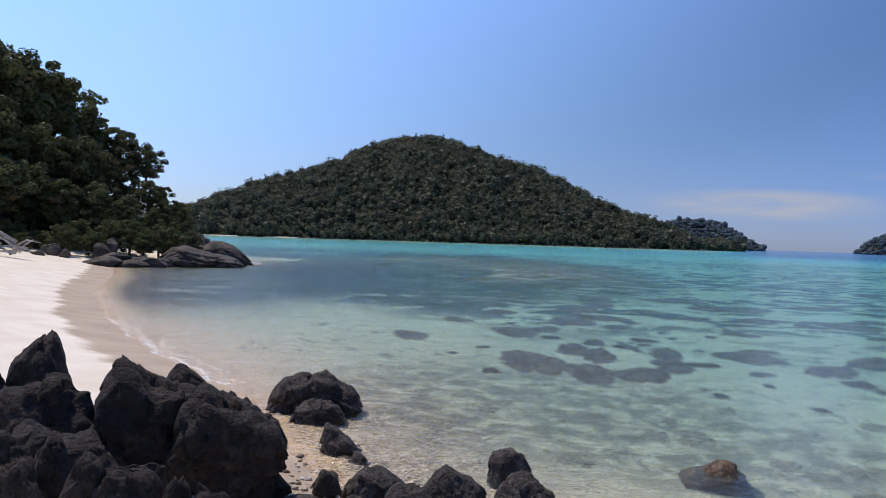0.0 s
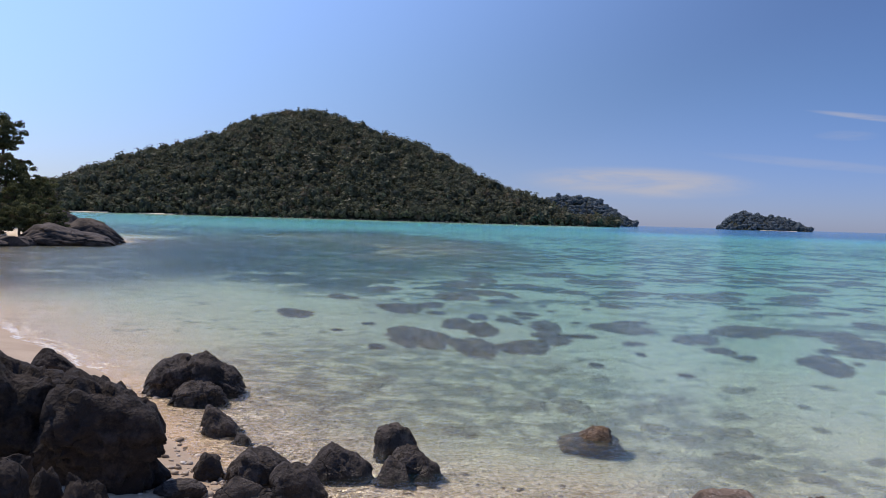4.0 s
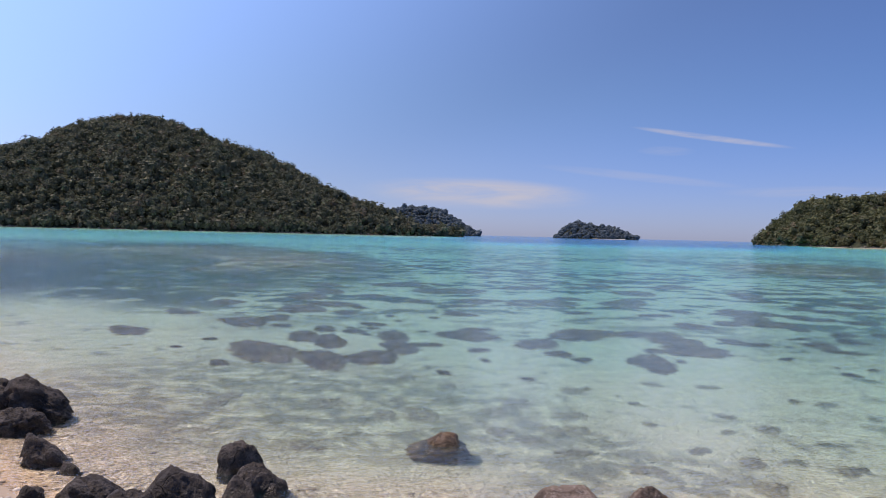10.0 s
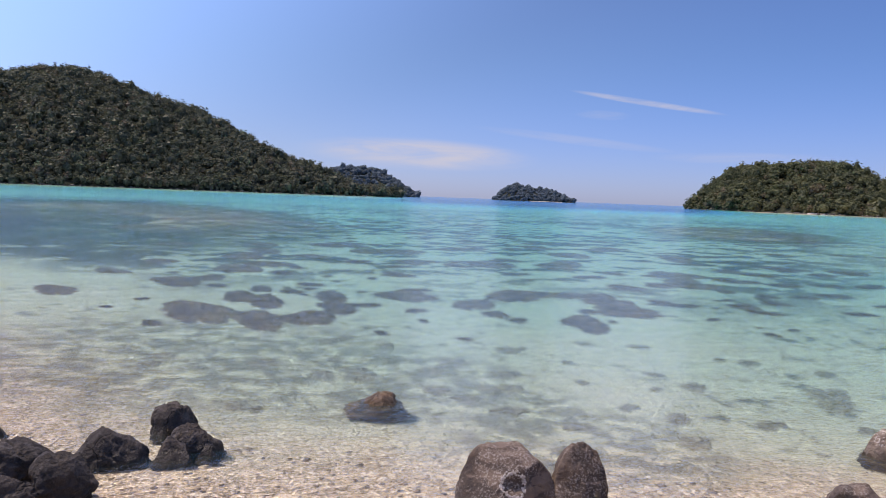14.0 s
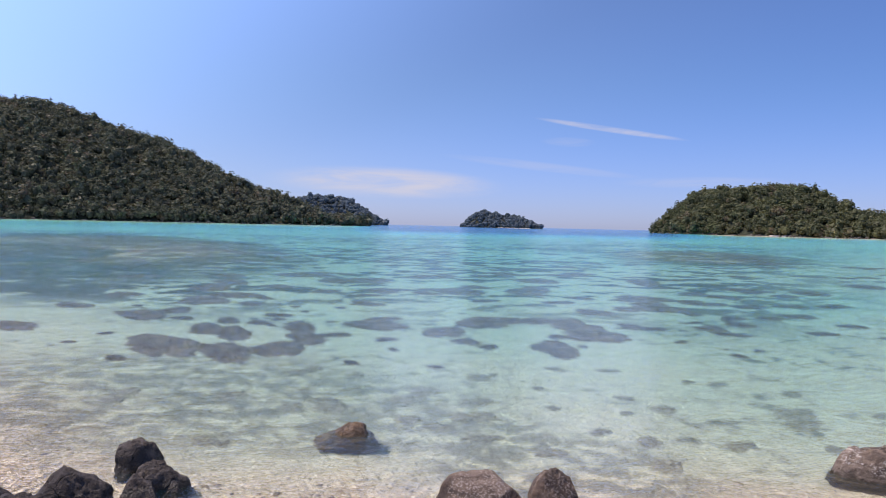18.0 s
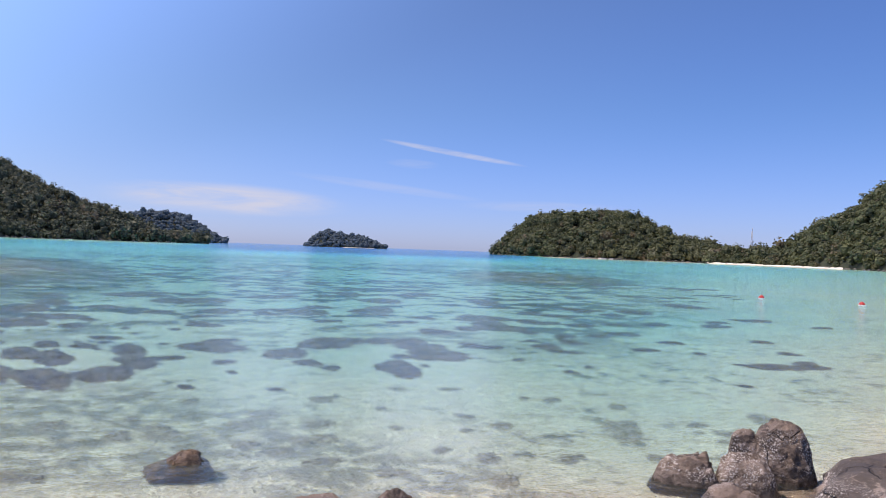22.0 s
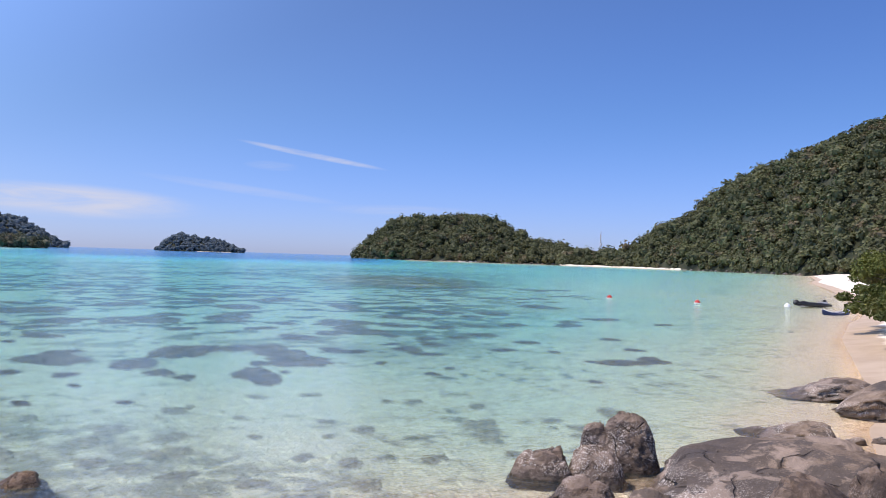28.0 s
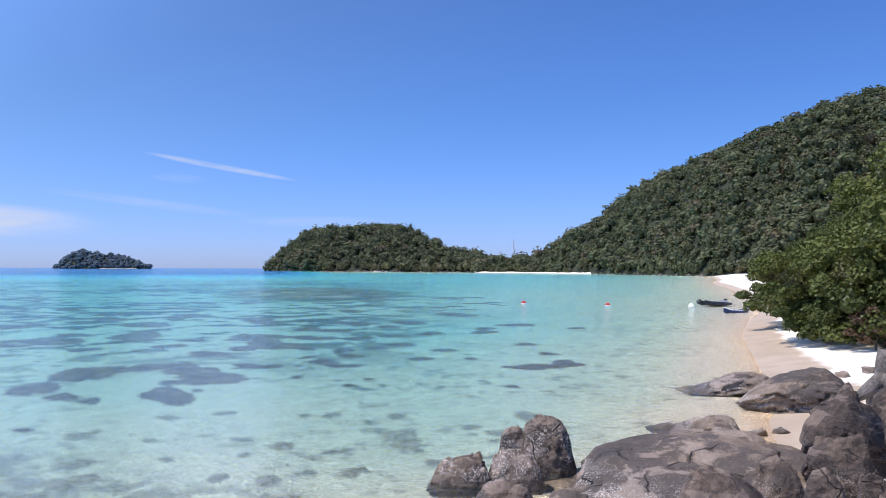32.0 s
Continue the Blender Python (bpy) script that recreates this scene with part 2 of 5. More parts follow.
def foliage_material(name, dark, light, odd, thin=0.25, bump=0.0, scale=1.0):
    """Leaves: each crown or clump has its own green, a few turn brown."""
    m, g = material(name)
    rnd = g.n("ShaderNodeNewGeometry", "Random Per Island")
    p = position(g)
    tuft = g.noise(p, 1.3 * scale, 5, 0.7)
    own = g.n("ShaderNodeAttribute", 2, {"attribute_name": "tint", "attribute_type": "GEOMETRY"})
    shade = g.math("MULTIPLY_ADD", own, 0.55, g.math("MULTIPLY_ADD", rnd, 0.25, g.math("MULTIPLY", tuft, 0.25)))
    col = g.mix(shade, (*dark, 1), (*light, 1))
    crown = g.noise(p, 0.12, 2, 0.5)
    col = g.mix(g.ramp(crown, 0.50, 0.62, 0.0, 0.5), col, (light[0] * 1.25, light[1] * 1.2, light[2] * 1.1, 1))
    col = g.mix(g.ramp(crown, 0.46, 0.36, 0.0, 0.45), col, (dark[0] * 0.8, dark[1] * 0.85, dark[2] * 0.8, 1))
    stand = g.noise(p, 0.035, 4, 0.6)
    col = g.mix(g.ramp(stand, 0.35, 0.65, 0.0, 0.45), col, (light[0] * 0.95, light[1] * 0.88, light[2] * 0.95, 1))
    col = g.mix(g.math("MULTIPLY", g.ramp(own, 0.90, 0.94), g.ramp(rnd, 0.0, 1.0, 0.3, 0.9)), col, (*odd, 1))
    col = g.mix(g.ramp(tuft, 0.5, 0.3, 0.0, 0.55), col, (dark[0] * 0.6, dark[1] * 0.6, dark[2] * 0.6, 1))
    args = dict(Color=col)
    if bump:
        args["Normal"] = g.n("ShaderNodeBump", Height=g.noise(p, 0.9 * scale, 6, 0.75), Strength=bump, Distance=1.2 / scale)
    d = g.n("ShaderNodeBsdfDiffuse", **args)
    t = g.n("ShaderNodeBsdfTranslucent", **args)
    mixed = g.n("ShaderNodeMixShader", i0=thin, i1=d, i2=t)
    sheen = g.n("ShaderNodeBsdfGlossy", Color=(1, 1, 1, 1), Roughness=0.45)
    g.n("ShaderNodeOutputMaterial", Surface=g.n("ShaderNodeMixShader", i0=0.012, i1=mixed, i2=sheen))
    return m


def stone_material(name, dark, light, stain, barnacle=0.0, scale=3.0, bump=0.7, tide=0.60):
    m, g = material(name)
    p = position(g)
    z = height_of(g, p)
    big, mid, fine = g.noise(p, scale * 0.5, 4), g.noise(p, scale * 2.5, 6, 0.65), g.noise(p, scale * 14, 4, 0.7)
    pits = g.n("ShaderNodeTexVoronoi", 0, Vector=p, Scale=scale * 9.0)
    col = g.mix(g.ramp(mid, 0.35, 0.66), (*dark, 1), (*light, 1))
    col = g.mix(g.ramp(g.math("MULTIPLY_ADD", fine, 0.15, big), 0.57, 0.61, 0.0, 0.8), col, (*stain, 1))
    col = g.mix(g.ramp(fine, 0.55, 0.75, 0.0, 0.4), col, (light[0] * 1.5, light[1] * 1.5, light[2] * 1.5, 1))
    if barnacle:
        # bleached sheets along the bedding, dark lichen sheets, and a band of barnacles above the water
        bed = g.noise(g.stretch(p, 1.0, 1.0, 3.5, 0.4), scale * 0.75, 6, 0.6, dist=0.4)
        col = g.mix(g.ramp(bed, 0.53, 0.58, 0.0, 0.55), col, (light[0] * 1.35, light[1] * 1.38, light[2] * 1.45, 1))
        col = g.mix(g.ramp(bed, 0.44, 0.40, 0.0, 0.65), col, (*stain, 1))
        spots = g.math("MULTIPLY", g.ramp(g.noise(p, 48.0, 4, 0.75), 0.52, 0.57), g.ramp(g.noise(p, 3.2, 5, 0.6), 0.42, 0.54))
        spots = g.math("MULTIPLY", spots, g.math("MULTIPLY", g.ramp(z, tide + 0.06, tide - 0.2), g.ramp(z, 0.02, 0.10)))
        col = g.mix(g.math("MULTIPLY", spots, barnacle), col, (0.62, 0.55, 0.47, 1))
    h = g.math("ADD", g.math("MULTIPLY", mid, 1.0), g.math("ADD", g.math("MULTIPLY", fine, 0.35), g.math("MULTIPLY", pits, 0.25)))
    warped = g.n("ShaderNodeVectorMath", 0, {"operation": "ADD"}, i0=p, i1=g.n("ShaderNodeVectorMath", 0, {"operation": "SCALE"}, i0=g.noise(p, 2.5, 3, 0.6, 1), i3=0.22))
    split = g.t.nodes.new("ShaderNodeTexVoronoi")
    split.feature = "DISTANCE_TO_EDGE"
    g.t.links.new(warped, split.inputs["Vector"])
    split.inputs["Scale"].default_value = scale * 0.55
    crack = g.math("MULTIPLY", g.ramp(split.outputs[0], 0.012, 0.0), g.ramp(g.noise(p, 1.7, 3), 0.52, 0.60))
    col = g.mix(g.math("MULTIPLY", crack, 0.5), col, (dark[0] * 0.35, dark[1] * 0.35, dark[2] * 0.35, 1))
    h = g.math("SUBTRACT", h, g.math("MULTIPLY", crack, 1.2))
    wet = g.math("MULTIPLY", g.ramp(z, 0.16, 0.04), g.ramp(z, -0.12, -0.02))
    col = g.mix(g.math("MULTIPLY", wet, 0.5), col, (dark[0] * 0.6, dark[1] * 0.6, dark[2] * 0.55, 1))
    finish(g, Base_Color=col, Roughness=g.ramp(wet, 0.0, 1.0, 0.85, 0.35), Specular_IOR_Level=0.3,
           Normal=g.n("ShaderNodeBump", Height=h, Strength=bump, Distance=0.06))
    return m


SAND, WATER = sand_material(), water_material()
BASALT = stone_material("black_basalt", (0.018, 0.0145, 0.0125), (0.066, 0.053, 0.045), (0.034, 0.027, 0.023), 0.0, 3.4, 1.0)
# lighter copy of the basalt; sun on the shore rocks is painted in
SUNLIT_BASALT = stone_material("sunlit_basalt", (0.036, 0.030, 0.026), (0.125, 0.104, 0.088), (0.060, 0.050, 0.043), 0.0, 3.4, 1.0)
GRANITE = stone_material("brown_granite", (0.088, 0.060, 0.042), (0.21, 0.152, 0.108), (0.075, 0.056, 0.044), 0.8, 2.2, 0.8)
SLAB = stone_material("banded_granite", (0.145, 0.103, 0.072), (0.27, 0.198, 0.140), (0.066, 0.053, 0.044), 0.85, 1.5, 0.8, 0.34)
BROWN = stone_material("umber_granite", (0.080, 0.054, 0.038), (0.185, 0.132, 0.094), (0.060, 0.045, 0.036), 0.3, 2.4, 0.7)
DARK = stone_material("dark_granite", (0.045, 0.036, 0.030), (0.12, 0.097, 0.078), (0.05, 0.042, 0.036), 0.0, 0.6, 0.6)
RUST = stone_material("rusty_stone", (0.10, 0.06, 0.035), (0.24, 0.15, 0.085), (0.12, 0.08, 0.05), 0.3, 4.0, 0.8)
SHORE = stone_material("shore_stone", (0.10, 0.085, 0.07), (0.24, 0.20, 0.17), (0.07, 0.06, 0.05), 0.0, 0.4, 0.6)
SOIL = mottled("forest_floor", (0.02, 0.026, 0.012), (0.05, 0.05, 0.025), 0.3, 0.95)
WEEDY = mottled("weedy_crust", (0.20, 0.175, 0.12), (0.46, 0.40, 0.30), 6.0, 0.9, 0.8, 0.05, 0.1, 4.0)
CORAL = mottled("coral_crust", (0.115, 0.072, 0.045), (0.33, 0.22, 0.15), 5.0, 0.9, 1.0, 0.10, 0.1, 4.0)
BARK = mottled("bark", (0.05, 0.04, 0.03), (0.16, 0.13, 0.10), 3.0, 0.9, 0.8, 0.03)
CRUST = mottled("barnacle_crust", (0.36, 0.31, 0.26), (0.58, 0.52, 0.46), 30.0, 0.9, 0.4, 0.01)
DRIFT = mottled("bleached_wood", (0.28, 0.25, 0.22), (0.52, 0.48, 0.43), 4.0, 0.85, 0.6, 0.02)
STUMP = mottled("weathered_wood", (0.10, 0.085, 0.07), (0.30, 0.25, 0.21), 4.0, 0.85, 0.8, 0.04)
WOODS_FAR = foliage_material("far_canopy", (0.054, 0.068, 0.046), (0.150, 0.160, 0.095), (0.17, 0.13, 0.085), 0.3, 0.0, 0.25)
# bluish and pale: the haze of distance is put into the leaf colour
WOODS_HAZY = foliage_material("haze_tinted_canopy", (0.105, 0.142, 0.160), (0.130, 0.168, 0.178), (0.13, 0.155, 0.15), 0.2, 0.0, 0.3)
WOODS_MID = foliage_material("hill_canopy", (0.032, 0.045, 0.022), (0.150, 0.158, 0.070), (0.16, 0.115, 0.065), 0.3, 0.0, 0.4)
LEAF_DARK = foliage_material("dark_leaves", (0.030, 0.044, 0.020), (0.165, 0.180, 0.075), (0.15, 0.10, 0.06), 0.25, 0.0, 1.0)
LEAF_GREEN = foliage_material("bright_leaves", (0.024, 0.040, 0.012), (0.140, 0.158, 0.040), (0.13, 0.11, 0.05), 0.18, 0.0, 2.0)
LEAF_RED = foliage_material("reddish_leaves", (0.07, 0.05, 0.03), (0.17, 0.11, 0.06), (0.18, 0.10, 0.05), 0.3, 0.0, 2.0)


# ---------------------------------------------------------------- mesh helpers
def mesh_from(name, verts, faces, mat, smooth=False):
    me = bpy.data.meshes.new(name)
    me.from_pydata([tuple(v) for v in verts], [], [tuple(f) for f in faces])
    me.materials.append(mat)
    if smooth:
        me.shade_smooth()
    me.update()
    return me


def tri_mesh(name, verts, tris, mat, smooth=False):
    """Fast mesh from numpy arrays of vertices and equal-sided faces."""
    verts, tris = np.asarray(verts, np.float32), np.asarray(tris, np.int32)
    k = tris.shape[1]
    me = bpy.data.meshes.new(name)
    me.vertices.add(len(verts))
    me.vertices.foreach_set("co", verts.ravel())
    me.loops.add(tris.size)
    me.loops.foreach_set("vertex_index", tris.ravel())
    me.polygons.add(len(tris))
    me.polygons.foreach_set("loop_start", np.arange(0, tris.size, k, dtype=np.int32))
    me.update(calc_edges=True)
    me.materials.append(mat)
    me.polygons.foreach_set("use_smooth", np.full(len(tris), smooth))
    me.validate()
    return me


def thing(name, x=0.0, y=0.0, z=0.0, rz=0.0, label="", category="", group="", kind=""):
    ob = new(name)
    ob.matrix_world = pose(x, y, z, 0, 0, rz)
    return tagged(ob, label, category, group, kind)


def part(name, data, parent, label="", m=None, kind=""):
    ob = new(name, data)
    ob.parent = parent
    if m is not None:
        ob.matrix_basis = m
    return tagged(ob, label, kind=kind)


def from_bm(name, bm, mat, smooth=True):
    me = bpy.data.meshes.new(name)
    bm.to_mesh(me)
    bm.free()
    me.materials.append(mat)
    if smooth:
        me.shade_smooth()
    return me


def icosphere(sub):
    bm = bmesh.new()
    bmesh.ops.create_icosphere(bm, subdivisions=sub, radius=1.0)
    bm.verts.ensure_lookup_table()
    v = np.array([tuple(q.co) for q in bm.verts])
    f = np.array([[q.index for q in t.verts] for t in bm.faces])
    bm.free()
    return v, f


ICO = {s: icosphere(s) for s in (1, 2, 3, 4, 5)}


def tube(points, radii, sides=7):
    """Vertices and quads of a bent, tapering limb."""
    verts, faces = [], []
    pts = [Vector(p) for p in points]
    for i, (p, r) in enumerate(zip(pts, radii)):
        d = (pts[min(i + 1, len(pts) - 1)] - pts[max(i - 1, 0)]).normalized()
        u = d.orthogonal().normalized()
        w = d.cross(u)
        for k in range(sides):
            a = 2 * math.pi * k / sides
            verts.append(p + (u * math.cos(a) + w * math.sin(a)) * r)
        if i:
            o, q = (i - 1) * sides, i * sides
            faces += [(o + k, o + (k + 1) % sides, q + (k + 1) % sides, q + k) for k in range(sides)]
    faces.append(tuple(range(sides))[::-1])
    faces.append(tuple(range((len(pts) - 1) * sides, len(pts) * sides)))
    return verts, faces


def joined_tubes(name, limbs, mat, sides=7):
    verts, faces = [], []
    for pts, radii in limbs:
        v, f = tube(pts, radii, sides)
        o = len(verts)
        verts += v
        faces += [tuple(i + o for i in q) for q in f]
    return mesh_from(name, verts, faces, mat, True)


# ---------------------------------------------------------------- ground, sea bed and water
COAST = [(-700, 500), (-120, 190), (-42, 96), (-19, 71), (-15.5, 63.5), (-18, 56), (-22.9, 53.4), (-18, 42), (-14.0, 31), (-9.6, 22),
         (-7.0, 17.6), (-5.1, 14.7), (-3.5, 12.6), (-2.5, 10.9), (-1.8, 9.0), (-0.5, 6.5), (1.0, 5.6), (2.6, 4.7), (4.2, 4.0), (6.0, 3.3),
         (8.3, 2.6), (11.5, 2.3), (13.6, 2.9), (16.0, 3.0), (20.0, 4.4), (30.4, 7.4), (40.0, 9.4), (46, 10.2), (62, 14), (95, 24), (150, 42),
         (190, 52), (285, 80), (362, 132), (436, 226), (470, 345), (455, 450), (485, 540), (565, 615), (900, 420)]
REAR = [(1600, -1500), (-1600, -1500)]


def coast_distance(x, y):
    """Metres from the coast of the home island, positive out at sea."""
    px, py = np.asarray(x, float), np.asarray(y, float)
    ring = COAST + REAR
    best, inside = np.full(px.shape, 1e9), np.zeros(px.shape, bool)
    for i, (ax, ay) in enumerate(ring):
        bx, by = ring[(i + 1) % len(ring)]
        dx, dy = bx - ax, by - ay
        t = np.clip(((px - ax) * dx + (py - ay) * dy) / (dx * dx + dy * dy), 0, 1)
        best = np.minimum(best, np.hypot(px - ax - t * dx, py - ay - t * dy))
        if by != ay:
            inside ^= ((ay > py) != (by > py)) & (px < (bx - ax) * (py - ay) / (by - ay) + ax)
    return np.where(inside, -best, best)


def smooth(a, b, x):
    t = np.clip((x - a) / (b - a), 0, 1)
    return t * t * (3 - 2 * t)


def shoal(x, y, cx, cy, rx, ry):
    """How far a point lies up on a coral shoal whose long axis points away from the shore."""
    a = math.atan2(cx, cy)
    dx, dy = np.asarray(x, float) - cx, np.asarray(y, float) - cy
    across, along_ = dx * math.cos(a) - dy * math.sin(a), dx * math.sin(a) + dy * math.cos(a)
    return smooth(1.0, 0.55, np.hypot(across / rx, along_ / ry))


def ground_height(x, y):
    s = coast_distance(x, y)
    r = np.hypot(x, y)
    az = np.degrees(np.arctan2(-np.asarray(x, float), y))
    wob = 0.05 * np.sin(x * 1.3 + 0.7 * y) * np.sin(y * 0.9 - 0.4 * x) + 0.12 * np.sin(x * 0.21 + 1.1) * np.sin(y * 0.17)
    depth = 0.14 * np.clip(s, 0, 4) + 0.08 * np.clip(s - 4, 0, 8) + 0.03 * np.clip(s - 14, 0, 25) + 0.006 * np.clip(s - 39, 0, 250)
    depth = depth * (1 + 0.5 * smooth(-38.0, -58.0, az) * smooth(0.6, 3.0, s) * smooth(60.0, 25.0, r))
    open_sea = smooth(-19.0, -25.0, az) * smooth(-47.0, -41.0, az) * smooth(160, 420, r)
    depth = depth + open_sea * 9.0 + smooth(760, 1100, r) * 6.0
    depth = depth - 2.3 * smooth(300, 600, r) * (1 - open_sea) * (r < 760)
    depth = np.where(s > 20, depth - np.minimum(depth * 0.42, 0.95) * np.maximum(shoal(x, y, 3.0, 80.0, 18.0, 50.0), shoal(x, y, 58.0, 57.0, 10.0, 22.0)), depth)
    rise = 0.13 * np.clip(-s, 0, 9) + 0.01 * np.clip(-s - 14, 0, 60)
    return np.where(s > 0, -np.maximum(depth, 0.02 * s * (s < 3)) - wob * np.clip(s / 6, 0, 1), rise + wob * 0.3 * np.clip(-s / 3, 0, 1))


def polar_sheet(radii, n_az):
    a = np.linspace(0, 2 * np.pi, n_az, endpoint=False)
    rr, aa = np.meshgrid(radii, a, indexing="ij")
    x, y = (-rr * np.sin(aa)).ravel(), (rr * np.cos(aa)).ravel()
    i, j = np.meshgrid(np.arange(len(radii) - 1), np.arange(n_az), indexing="ij")
    i, j = i.ravel(), j.ravel()
    k = (j + 1) % n_az
    return x, y, np.stack([i * n_az + j, i * n_az + k, (i + 1) * n_az + k, (i + 1) * n_az + j], 1)[:, ::-1]


rings = np.concatenate([np.linspace(0.001, 4, 14), np.geomspace(4.15, 4990, 240)])
gx, gy, quads = polar_sheet(rings, 540)
gx, gy = gx + 0.07, gy + 0.05
gz = ground_height(gx, gy)
tagged(new("ground", tri_mesh("ground", np.stack([gx, gy, gz], 1), quads, SAND, True)),
       "pale coral sand beach that slopes down into a shallow sea bed", "ground", kind="structure")

sea = np.concatenate([np.linspace(0.2, 4, 6), np.geomspace(4.3, 4990, 130)])
wx, wy, wq = polar_sheet(sea, 360)
sheet = tri_mesh("water", np.stack([wx, wy, 0 * wx], 1), wq, WATER, True)
layer = sheet.attributes.new("depth", "FLOAT", "POINT")
layer.data.foreach_set("value", np.clip(-ground_height(wx, wy), 0, 30).astype(np.float32))
water = tagged(new("water", sheet), "clear turquoise sea with small ripples over sand", "water", kind="structure")
water.visible_shadow = False


# ---------------------------------------------------------------- forested hills
def crown_shapes(count, sub, seed, rough=0.3):
    """A few uneven tree crowns as unit shapes."""
    v, f = ICO[sub]
    out = []
    for k in range(count):
        off = Vector((seed * 13.7 + k * 5.1, k * 3.3, seed))
        d = np.array([1 + rough * noise.fractal(Vector(q) * 1.5 + off, 1.0, 2.0, 3) + 0.3 * noise.noise(Vector(q) * 3.2 + off) for q in v])
        w = v * d[:, None]
        w[:, 2] = np.where(w[:, 2] < -0.3, -0.3 + (w[:, 2] + 0.3) * 0.4, w[:, 2])
        out.append(w)
    return out, f[(v[f].mean(1)[:, 2] > -0.45)]


def canopy(name, places, sizes, mat, sub, seed, flat_shade=True, tall=0.85):
    """Many crowns in one mesh."""
    rng = np.random.default_rng(seed)
    shapes, f = crown_shapes(9, sub, seed)
    pick, turn = rng.integers(0, len(shapes), len(places)), rng.uniform(0, 6.28, len(places))
    stack = np.stack(shapes)[pick]
    c, s = np.cos(turn)[:, None], np.sin(turn)[:, None]
    x, y = stack[..., 0] * c - stack[..., 1] * s, stack[..., 0] * s + stack[..., 1] * c
    sc = np.asarray(sizes)[:, None]
    squash = rng.uniform(tall * 0.75, tall * 1.35, (len(places), 1))
    v = np.stack([x * sc, y * sc, stack[..., 2] * sc * squash], -1) + np.asarray(places)[:, None, :]
    n = v.shape[1]
    faces = (f[None] + (np.arange(len(places)) * n)[:, None, None]).reshape(-1, 3)
    return tri_mesh(name, v.reshape(-1, 3), faces, mat, not flat_shade)


def leafy_canopy(name, places, sizes, mat, cards, card, seed, tall, scatter=0.34, shell=(0.90, 1.05), core_=0.57):
    """Many tree crowns in one mesh: each a dark core wrapped in small tilted sprays of leaves."""
    rng_ = np.random.default_rng(seed)
    places, sizes = np.asarray(places), np.asarray(sizes)
    k = len(places)
    lobes = rng_.normal(size=(k, 6, 3))
    lobes[..., 2] = np.abs(lobes[..., 2])
    lobes /= np.linalg.norm(lobes, axis=2)[..., None]
    stand = rng_.uniform(tall * 0.75, tall * 1.35, k)
    d = rng_.normal(size=(k, cards, 3))
    d /= np.linalg.norm(d, axis=2)[..., None]
    d[..., 2] = np.where(d[..., 2] < -0.25, -d[..., 2], d[..., 2])
    swell = 0.70 + 0.42 * np.clip(np.einsum("kcj,klj->kcl", d, lobes), 0, 1).max(2) ** 5
    p = d * (swell * sizes[:, None] * rng_.uniform(*shell, (k, cards)))[..., None]
    p[..., 2] *= stand[:, None]
    p = (p + places[:, None]).reshape(-1, 3)
    nrm = (d + rng_.normal(scale=scatter, size=d.shape) + [0, 0, 0.15]).reshape(-1, 3)
    nrm /= np.linalg.norm(nrm, axis=1)[:, None]
    u = np.cross(nrm, rng_.normal(size=nrm.shape))
    u /= np.linalg.norm(u, axis=1)[:, None]
    w = np.cross(nrm, u)
    sc = (card * np.repeat(np.sqrt(sizes / sizes.mean()), cards) * rng_.uniform(0.6, 1.3, len(p)))[:, None]
    quad = np.stack([p - u * sc, p + w * sc * 0.8 - nrm * sc * 0.3, p + u * sc, p - w * sc * 0.8 - nrm * sc * 0.3], 1).reshape(-1, 3)
    o = np.arange(len(p))[:, None] * 4
    tris = np.concatenate([o + [0, 1, 3], o + [1, 2, 3]], 1).reshape(-1, 3)
    v, f = ICO[1]
    lump = core_ * (1 + 0.62 * np.clip(np.einsum("vj,klj->kvl", v, lobes), 0, 1).max(2) ** 5)
    core = (v[None] * (sizes[:, None] * lump)[..., None] * np.stack([np.ones(k), np.ones(k), stand], 1)[:, None] + places[:, None]).reshape(-1, 3)
    cf = (f[None] + (np.arange(k) * len(v))[:, None, None] + len(quad)).reshape(-1, 3)
    me = tri_mesh(name, np.concatenate([quad, core]), np.concatenate([tris, cf]), mat, False)
    own = rng_.random(k).astype(np.float32)
    me.attributes.new("tint", "FLOAT", "POINT").data.foreach_set("value", np.concatenate([np.repeat(own, cards * 4), np.repeat(own, len(v))]))
    return me


def along(table, az):
    t = sorted(table)
    return np.interp(az, [a for a, _ in t], [b for _, b in t])


